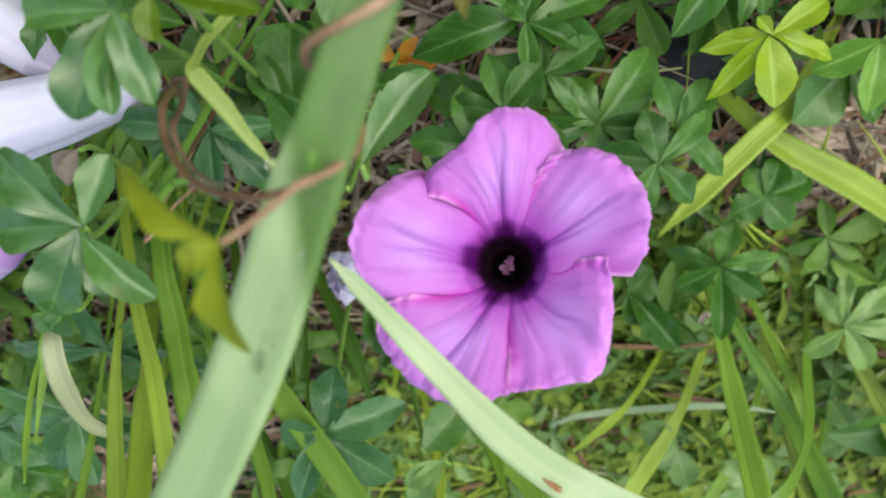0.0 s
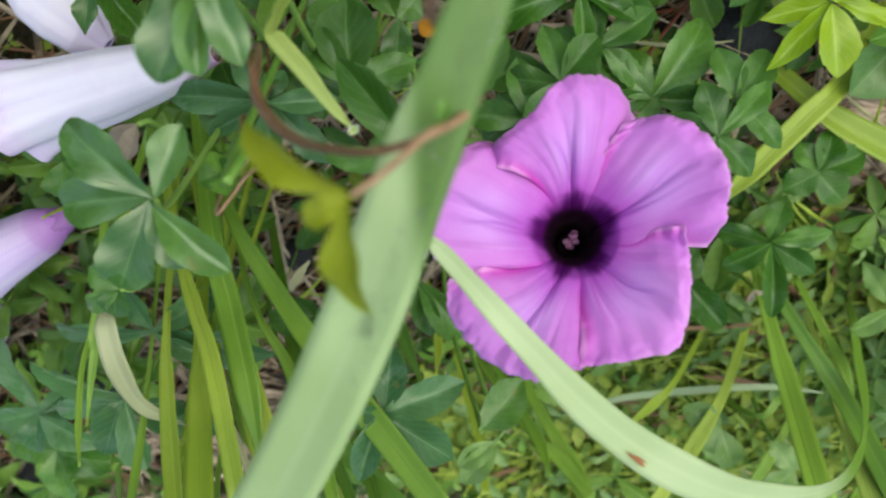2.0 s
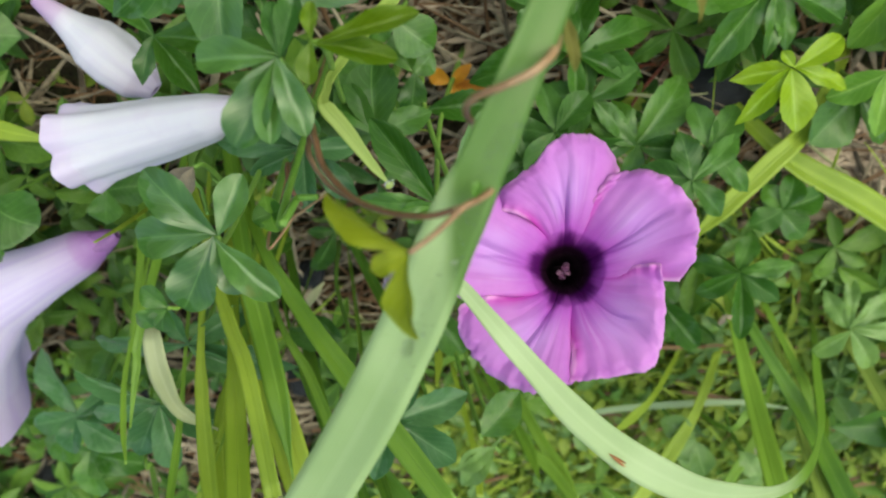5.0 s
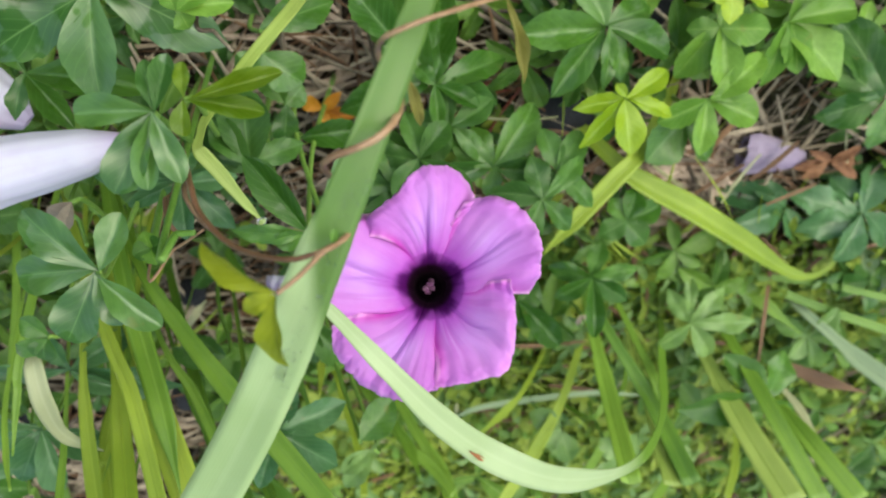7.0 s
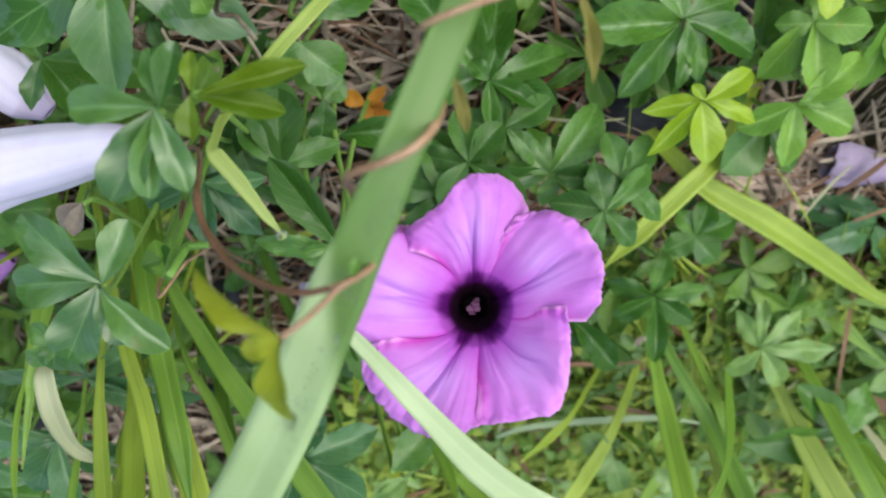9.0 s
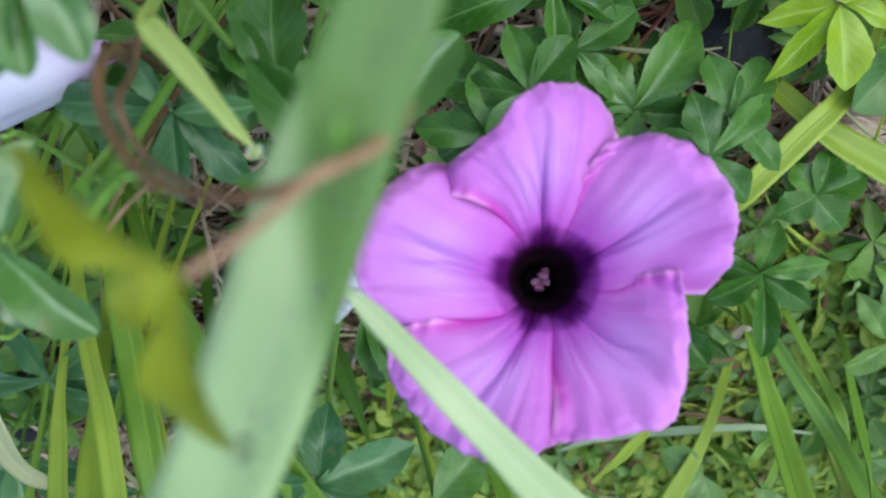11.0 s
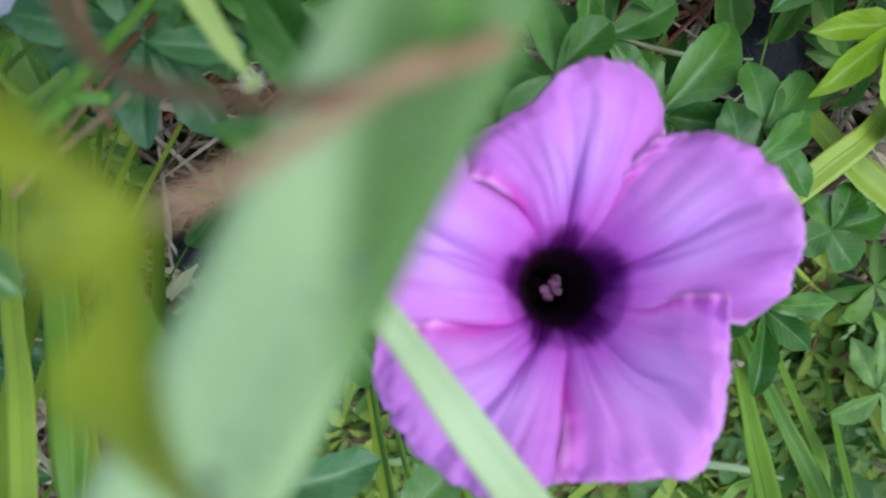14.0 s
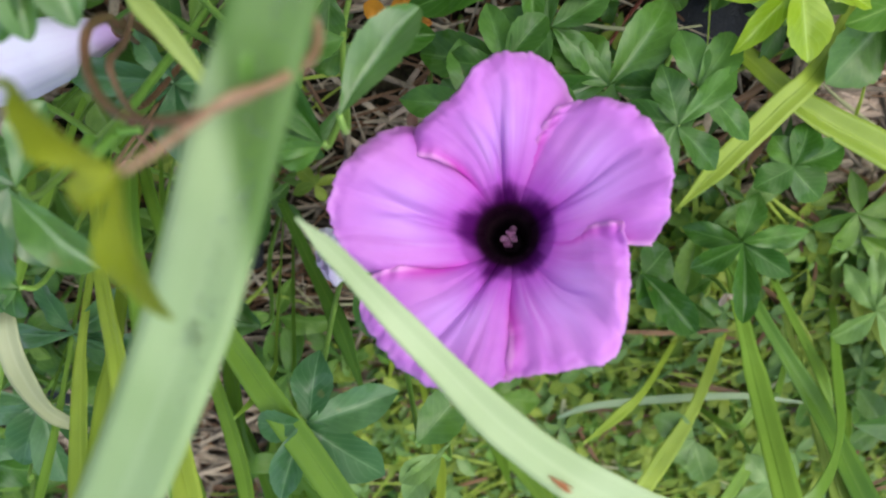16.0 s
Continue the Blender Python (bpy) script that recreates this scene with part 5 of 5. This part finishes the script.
blade("upright grass blade of a tuft", [(0.0650, 0.2152, -0.0200), (0.0458, 0.2134, 0.0966), (0.0429, 0.2131, 0.1142), (0.0386, 0.2124, 0.1288), (0.0351, 0.2102, 0.1398)], [0.0010, 0.0017, 0.0033, 0.0040, 0.0035], BLADE_DARK, keel=0.2)
blade("upright grass blade of a tuft", [(0.0660, 0.2007, -0.0200), (0.0491, 0.1849, 0.0871), (0.0466, 0.1826, 0.1030), (0.0491, 0.1800, 0.1162), (0.0521, 0.1766, 0.1263)], [0.0005, 0.0008, 0.0015, 0.0018, 0.0008], BLADE, keel=0.2)
blade("upright grass blade of a tuft", [(0.1330, 0.1934, -0.0200), (0.1001, 0.2053, 0.0840), (0.0861, 0.2104, 0.1057), (0.0771, 0.2140, 0.1237), (0.0723, 0.2146, 0.1369)], [0.0006, 0.0009, 0.0018, 0.0022, 0.0019], BLADE_DRY, keel=0.2)
blade("upright grass blade of a tuft", [(0.0747, 0.2095, -0.0200), (0.0854, 0.2083, 0.0990), (0.0869, 0.2081, 0.1166), (0.0848, 0.2074, 0.1313), (0.0814, 0.2052, 0.1423)], [0.0005, 0.0008, 0.0015, 0.0018, 0.0016], BLADE, keel=0.2)
blade("green grass blade of a tuft", [(-0.1144, 0.2088, -0.0200), (-0.1121, 0.2244, 0.0456), (-0.1113, 0.2299, 0.0689), (-0.1082, 0.2364, 0.1184)], [0.0035, 0.0059, 0.0086, 0.0098], BLADE, keel=0.2)
blade("dark green grass blade of a tuft", [(-0.0961, 0.1954, -0.0200), (-0.1196, 0.2214, 0.0432), (-0.1327, 0.2359, 0.0736), (-0.1406, 0.2468, 0.1139)], [0.0030, 0.0050, 0.0077, 0.0090], BLADE_DARK, keel=0.2)
blade("green grass blade of a tuft", [(-0.1284, 0.2178, -0.0200), (-0.1385, 0.2340, 0.0341), (-0.1423, 0.2400, 0.0540), (-0.1433, 0.2481, 0.0704)], [0.0020, 0.0033, 0.0050, 0.0009], BLADE)
blade("pale lime grass blade of a tuft", [(-0.1467, 0.2452, -0.0200), (-0.1386, 0.2452, 0.0492), (-0.1348, 0.2452, 0.0809), (-0.1318, 0.2468, 0.1138)], [0.0020, 0.0033, 0.0073, 0.0094], BLADE_YELLOW)
blade("broad pale lime grass blade", [(-0.1767, 0.2435, -0.0200), (-0.1797, 0.2477, 0.0384), (-0.1817, 0.2507, 0.0788), (-0.1879, 0.2560, 0.1210)], [0.0046, 0.0077, 0.0132, 0.0153], BLADE_YELLOW)
blade("green ribbed grass blade leaning", [(-0.1875, 0.2303, -0.0200), (-0.1924, 0.2386, 0.0313), (-0.1966, 0.2457, 0.0749), (-0.2066, 0.2612, 0.1187)], [0.0036, 0.0059, 0.0089, 0.0094], BLADE)
blade("green ribbed grass blade leaning", [(-0.2004, 0.2579, -0.0200), (-0.2104, 0.2560, 0.0576), (-0.2144, 0.2552, 0.0887), (-0.2253, 0.2619, 0.1193)], [0.0032, 0.0053, 0.0099, 0.0115], BLADE)
blade("pale whitish green grass blade", [(-0.2291, 0.2340, -0.0200), (-0.2511, 0.2396, 0.0321), (-0.2598, 0.2418, 0.0528), (-0.2727, 0.2416, 0.0781)], [0.0036, 0.0061, 0.0106, 0.0124], BLADE_WHITE)
blade("brown dead grass blade, flat", [(-0.2308, 0.2622, 0.0307), (-0.2513, 0.2663, 0.0403), (-0.2756, 0.2695, 0.0491)], [0.0050, 0.0081, 0.0012], BLADE_BROWN)
blade("dry split straw-coloured grass tip", [(-0.2199, 0.2578, 0.0526), (-0.2243, 0.2609, 0.0652), (-0.2291, 0.2669, 0.0788)], [0.0030, 0.0047, 0.0011], BLADE_DRY)
blade("dark green grass stem lying over", [(-0.1652, 0.2031, -0.0200), (-0.1941, 0.2141, -0.0069), (-0.2344, 0.2294, 0.0114), (-0.2880, 0.2425, 0.0280), (-0.3202, 0.2493, 0.0333)], [0.0022, 0.0037, 0.0049, 0.0050, 0.0038], BLADE_DARK)
blade("dark green grass stem lying over", [(-0.1761, 0.2177, -0.0200), (-0.2111, 0.2195, 0.0037), (-0.2479, 0.2213, 0.0114), (-0.3019, 0.2282, 0.0232)], [0.0018, 0.0031, 0.0043, 0.0037], BLADE_DARK)
blade("grass blade lying over", [(-0.1824, 0.2082, -0.0200), (-0.2007, 0.2202, -0.0021), (-0.2144, 0.2292, 0.0112), (-0.2345, 0.2393, 0.0319)], [0.0052, 0.0087, 0.0098, 0.0012], BLADE)
blade("thin reddish dry grass stem", [(-0.2330, 0.2012, -0.0200), (-0.2251, 0.2123, -0.0020), (-0.2143, 0.2272, 0.0224), (-0.2025, 0.2477, 0.0511)], [0.0013, 0.0022, 0.0024, 0.0012], BLADE_BROWN)
blade("thin reddish dry grass stem", [(-0.1991, 0.2278, -0.0200), (-0.1906, 0.2560, 0.0766), (-0.1891, 0.2609, 0.0931), (-0.1889, 0.2713, 0.1139)], [0.0013, 0.0022, 0.0033, 0.0032], BLADE_BROWN)
blade("thin whitish grass blade lying across", [(-0.0512, 0.2978, 0.0268), (-0.0650, 0.2858, 0.0301), (-0.0982, 0.2794, 0.0314), (-0.1286, 0.2754, 0.0334), (-0.1527, 0.2777, 0.0352)], [0.0014, 0.0030, 0.0035, 0.0028, 0.0010], BLADE_WHITE)
blade("yellow-green grass blade leaning to the flower", [(-0.1517, 0.1094, -0.0200), (-0.1225, 0.1286, 0.0215), (-0.1070, 0.1387, 0.0332), (-0.0919, 0.1536, 0.0397), (-0.0781, 0.1721, 0.0428)], [0.0041, 0.0069, 0.0083, 0.0078, 0.0010], BLADE_LIME, keel=0.2)
blade("yellow-green grass blade with a hooked tip", [(-0.0821, 0.1196, -0.0200), (-0.1118, 0.1383, 0.0202), (-0.1268, 0.1478, 0.0238), (-0.1520, 0.1608, 0.0251), (-0.1848, 0.1813, 0.0246), (-0.2171, 0.2019, 0.0242), (-0.2323, 0.2065, 0.0227), (-0.2434, 0.2049, 0.0189), (-0.2484, 0.1978, 0.0159)], [0.0045, 0.0075, 0.0102, 0.0121, 0.0110, 0.0063, 0.0032, 0.0024, 0.0012], BLADE_LIME, keel=0.2, steps=50)
blade("short green grass blade", [(-0.1370, 0.2499, -0.0200), (-0.1077, 0.2691, 0.0361), (-0.0877, 0.2822, 0.0615), (-0.0653, 0.2926, 0.0862)], [0.0028, 0.0047, 0.0075, 0.0058], BLADE_LIME)
blade("short green grass blade", [(0.0033, 0.2624, -0.0200), (-0.0265, 0.2809, 0.0453), (-0.0367, 0.2872, 0.0655), (-0.0428, 0.2917, 0.0855)], [0.0031, 0.0052, 0.0085, 0.0066], BLADE)
blade("short green grass blade", [(0.0165, 0.2758, -0.0200), (-0.0178, 0.2829, 0.0469), (-0.0325, 0.2859, 0.0645), (-0.0429, 0.2874, 0.0821)], [0.0023, 0.0038, 0.0062, 0.0048], BLADE)
blade("short green grass blade", [(-0.1211, 0.2645, -0.0200), (-0.0862, 0.2663, 0.0339), (-0.0715, 0.2670, 0.0497), (-0.0541, 0.2661, 0.0655)], [0.0017, 0.0028, 0.0046, 0.0011], BLADE_LIME)
blade("short green grass blade", [(-0.1682, 0.2659, -0.0200), (-0.1358, 0.2793, 0.0441), (-0.1208, 0.2856, 0.0642), (-0.1026, 0.2897, 0.0839)], [0.0020, 0.0033, 0.0053, 0.0040], BLADE)
blade("short green grass blade", [(0.0194, 0.2667, -0.0200), (0.0052, 0.2799, 0.0445), (0.0012, 0.2837, 0.0627), (0.0008, 0.2856, 0.0807)], [0.0017, 0.0028, 0.0045, 0.0034], BLADE_LIME)
blade("short green grass blade", [(-0.2026, 0.3029, -0.0200), (-0.1678, 0.2995, 0.0598), (-0.1578, 0.2985, 0.0743), (-0.1440, 0.2959, 0.0887)], [0.0022, 0.0037, 0.0059, 0.0046], BLADE)
blade("short green grass blade", [(-0.2348, 0.2745, -0.0200), (-0.2039, 0.2910, 0.0532), (-0.1959, 0.2952, 0.0717), (-0.1837, 0.2975, 0.0900)], [0.0022, 0.0037, 0.0060, 0.0046], BLADE_LIME)
blade("short green grass blade", [(0.0120, 0.2655, -0.0200), (-0.0149, 0.2760, 0.0415), (-0.0225, 0.2789, 0.0590), (-0.0263, 0.2803, 0.0765)], [0.0021, 0.0035, 0.0056, 0.0011], BLADE)
blade("short green grass blade", [(0.0271, 0.2384, -0.0200), (0.0221, 0.2435, 0.0161), (0.0197, 0.2460, 0.0333), (0.0206, 0.2469, 0.0505)], [0.0014, 0.0024, 0.0039, 0.0011], BLADE_LIME)
blade("short green grass blade", [(-0.0994, 0.3102, -0.0200), (-0.1170, 0.2800, 0.0446), (-0.1254, 0.2656, 0.0486), (-0.1291, 0.2506, 0.0533)], [0.0015, 0.0025, 0.0041, 0.0011], BLADE)

# ---- stems, stones and a fallen leaf ----
tagged(new("creeper_vine", tube("creeper_vine", [(-0.0458, 0.1185, -0.0300), (-0.0458, 0.1085, 0.0058), (-0.0585, 0.1054, 0.0072), (-0.0727, 0.1023, 0.0073)], [0.0010, 0.0009, 0.0007], RED_STALK, 30, 8, 0.04)), "thin red creeper stem over soil", "vine", "creeper vines")
tagged(new("creeper_vine", tube("creeper_vine", [(-0.0513, 0.1457, -0.0300), (-0.0513, 0.1357, 0.0080), (-0.0616, 0.1219, 0.0036), (-0.0729, 0.1045, 0.0027)], [0.0008, 0.0007, 0.0006], RED_STALK, 30, 8, 0.04)), "thin dark red creeper stem", "vine", "creeper vines")
tagged(new("creeper_vine", tube("creeper_vine", [(-0.0537, 0.1389, -0.0300), (-0.0537, 0.1289, -0.0036), (-0.0577, 0.1185, -0.0054), (-0.0718, 0.1139, -0.0027)], [0.0008, 0.0007, 0.0006], RED_STALK, 30, 8, 0.04)), "red creeper stem in shade", "vine", "creeper vines")
tagged(new("creeper_vine", tube("creeper_vine", [(0.0485, 0.0524, -0.0300), (0.0485, 0.0424, 0.1001), (0.0437, 0.0446, 0.1081), (0.0392, 0.0471, 0.1139)], [0.0007, 0.0006, 0.0005], STRAW, 30, 8, 0.04)), "dry straw stem caught on leaves", "vine", "creeper vines")
tagged(new("creeper_vine", tube("creeper_vine", [(0.0622, 0.1101, -0.0300), (0.0622, 0.1001, 0.0944), (0.0624, 0.0946, 0.1091), (0.0606, 0.0968, 0.1172), (0.0585, 0.1033, 0.1159)], [0.0008, 0.0007, 0.0006], VINE, 30, 8, 0.04)), "thin brown vine loop", "vine", "creeper vines")
tagged(new("creeper_vine", tube("creeper_vine", [(0.0652, 0.1138, -0.0300), (0.0652, 0.1038, 0.1252), (0.0569, 0.0955, 0.1314), (0.0482, 0.0859, 0.1366)], [0.0005, 0.0004, 0.0003], VINE_TAN, 30, 8, 0.04)), "thin tan stem among leaves", "vine", "creeper vines")
tagged(new("creeper_vine", tube("creeper_vine", [(0.0590, 0.1009, -0.0300), (0.0590, 0.0909, 0.1316), (0.0550, 0.0877, 0.1355), (0.0503, 0.0864, 0.1370)], [0.0011, 0.0010, 0.0008], STALK, 30, 8, 0.04)), "yellow-green leaf stalk among dark leaves", "vine", "creeper vines")
tagged(new("creeper_vine", tube("creeper_vine", [(0.0725, 0.1237, -0.0300), (0.0725, 0.1137, 0.0289), (0.0711, 0.1150, 0.0426), (0.0701, 0.1151, 0.0554)], [0.0011, 0.0010, 0.0008], VINE, 30, 8, 0.04)), "brown stem in shade", "vine", "creeper vines")
tagged(new("creeper_vine", tube("creeper_vine", [(0.1000, 0.1270, -0.0300), (0.1000, 0.1170, 0.0696), (0.0940, 0.1172, 0.0887), (0.0895, 0.1168, 0.1011)], [0.0008, 0.0007, 0.0006], STALK, 30, 8, 0.04)), "pale green creeper stalk", "vine", "creeper vines")
tagged(new("creeper_vine", tube("creeper_vine", [(0.0973, 0.1326, -0.0300), (0.0973, 0.1226, 0.0612), (0.0919, 0.1245, 0.0754), (0.0902, 0.1245, 0.0881)], [0.0006, 0.0005, 0.0004], STALK, 30, 8, 0.04)), "pale green creeper stalk", "vine", "creeper vines")
pebble("smooth dark wet pebble", (0.0808, 0.2223, 0.0015), (0.0082, 0.0065, 0.0057), 1.4)
pebble("dark wet stone in the litter", (0.0908, 0.2948, 0.0022), (0.0107, 0.0086, 0.0075), 2.3)
pebble("dark wet stone in the litter", (0.0716, 0.2960, 0.0010), (0.0067, 0.0054, 0.0047), 5.4)
pebble("dark grey stone under the leaves", (-0.0928, 0.1246, -0.0065), (0.0185, 0.0150, 0.0115), 5.0)
pebble("dark grey stone under the leaves", (-0.1592, 0.0995, -0.0131), (0.0137, 0.0109, 0.0096), 2.0)
pebble("dark grey stone under the leaves", (-0.1298, 0.0784, -0.0198), (0.0123, 0.0098, 0.0086), 4.9)
pebble("dark wet stone at the edge", (0.2518, 0.3842, -0.0033), (0.0155, 0.0124, 0.0109), 1.1)
pebble("dark wet stone in the litter", (0.2033, 0.2921, -0.0042), (0.0125, 0.0100, 0.0088), 1.2)
pebble("dark grey stone under the leaves", (-0.0884, 0.0753, -0.0204), (0.0133, 0.0107, 0.0093), 4.1)
pebble("dark wet stone in the litter", (0.1858, 0.3078, -0.0039), (0.0138, 0.0110, 0.0096), 2.2)
palmate("torn orange dead leaf on the litter", (0.0166, 0.1174, 0.0115), (0.1010, -0.4041, 0.9091), [(172, 0.0145, 0.0062, 12), (-30, 0.0100, 0.0070, -6), (222, 0.0115, 0.0050, 22), (118, 0.0085, 0.0046, 4)], ORANGE, None, VINE)
palmate("crumpled rusty dead leaf on the straw", (-0.2310, 0.1500, 0.0010), (0.1010, -0.4041, 0.9091), [(12, 0.0180, 0.0062, 12), (176, 0.0190, 0.0070, -6), (-150, 0.0160, 0.0050, 18), (40, 0.0150, 0.0060, -8), (-25, 0.0140, 0.0050, 25), (150, 0.0170, 0.0055, 10)], TORN)
blade("broken piece of dry straw", [(0.0773, 0.2089, 0.0398), (0.0732, 0.2026, 0.0387), (0.0686, 0.1970, 0.0368)], [0.0030, 0.0037, 0.0010], BLADE_DRY)

# ---- small plants that cover the ground ----
BARE = [(0.154, 0.329, 0.030), (0.096, 0.308, 0.022), (0.136, 0.372, 0.030), (0.008, 0.087, 0.032), (-0.144, 0.154, 0.035), (0.100, 0.298, 0.032), (0.080, 0.225, 0.030), (-0.062, 0.169, 0.018), (0.180, 0.352, 0.035), (0.033, 0.241, 0.020), (0.016, 0.123, 0.030), (0.001, 0.100, 0.020), (-0.087, 0.118, 0.020), (-0.116, 0.069, 0.020), (-0.177, 0.133, 0.035), (-0.159, 0.153, 0.025), (-0.213, 0.143, 0.025)]


def leafy(x, y):
    return max(0.0, 0.9 - sum(near(x, y, *b) for b in BARE) - 0.9 * near(x, y, -0.106, 0.319, 0.12) - 0.4 * near(x, y, -0.250, 0.316, 0.10))


def outside(x, y):
    """Only round the inner patch, and less and less away from it."""
    if -0.42 < x < 0.34 and -0.16 < y < 0.5:
        return 0.0
    far = math.hypot(x + 0.04, y - 0.17) + 0.25 * noise.noise(Vector((x * 4, y * 4, 1.0)))
    return max(0.0, min(1.0, (0.95 - far) / 0.35))


def mossy(x, y):
    return min(1.0, 1.0 * near(x, y, -0.106, 0.319, 0.13) + 0.45 * near(x, y, -0.165, 0.343, 0.12) + 0.22 * near(x, y, -0.246, 0.305, 0.10) + 0.03 - sum(near(x, y, *b) for b in BARE))


ground_cover("creeper_undergrowth", "low green creeper leaves, half hidden", 560, 21, (-0.42, 0.34, -0.16, 0.5), (0.014, 0.028), LEAF_LOW, (0.008, 0.036), leafy, 0.3, (0.32, 0.48), 150, "low green creeper leaf near the soil")
# The shade near the soil is partly in this darker leaf colour.
ground_cover("shaded_undergrowth", "dark low leaves in the shade", 620, 22, (-0.42, 0.34, -0.16, 0.5), (0.010, 0.022), LEAF_SHADED, (0.004, 0.024), leafy, 0.3, (0.34, 0.5), 45, "small dark creeper leaf in the shade")
ground_cover("outer_undergrowth", "low green creeper leaves thinning out round the spot", 3800, 28, (-1.05, 0.97, -0.85, 1.15), (0.014, 0.030), LEAF_LOW, (0.006, 0.034), outside, 0.3, (0.32, 0.48))
ground_cover("lime_undergrowth", "lime green young creeper leaves in a drift", 16, 27, (-0.317, -0.037, -0.025, 0.195), (0.011, 0.020), LEAF_LIME, (0.012, 0.030), lambda x, y: near(x, y, -0.177, 0.095, 0.07) - sum(near(x, y, *b) for b in BARE), 0.35, (0.38, 0.62), 12, "small lime green young creeper leaf")
ground_cover("moss_plants", "tiny yellow-green plants in a dense mat", 4300, 23, (-0.40, 0.25, 0.12, 0.55), (0.0028, 0.0125), LEAF_MOSS, (0.001, 0.026), mossy, 0.5, (0.30, 0.62))
ground_cover("seedlings", "small bright green seedlings", 700, 24, (-0.40, 0.25, 0.10, 0.55), (0.005, 0.012), LEAF_LIME, (0.004, 0.024), mossy)
ground_cover("pale_seedlings", "small grey-green plants in the mat", 400, 26, (-0.40, 0.25, 0.10, 0.55), (0.007, 0.016), LEAF_PALE, (0.008, 0.028), mossy, 0.35, (0.3, 0.5), 110, "small grey-green plant in the yellow-green mat")
litter("fine_grass", "thin green grass stems through the mat", 520, 9, (-0.306, 0.054, 0.219, 0.419), (0.02, 0.06), (0.0004, 0.0012), BLADE_LIME, 0.026, spread=0.085)
litter("fine_straw", "thin pale straw through the mat", 260, 10, (-0.306, 0.054, 0.219, 0.419), (0.015, 0.05), (0.0004, 0.0011), BLADE_DRY, 0.024, spread=0.10)
litter("brown_bits", "small brown dead leaves and stems in the mat", 620, 12, (-0.306, 0.054, 0.219, 0.419), (0.006, 0.030), (0.0007, 0.0020), BLADE_BROWN, 0.026, spread=0.11)
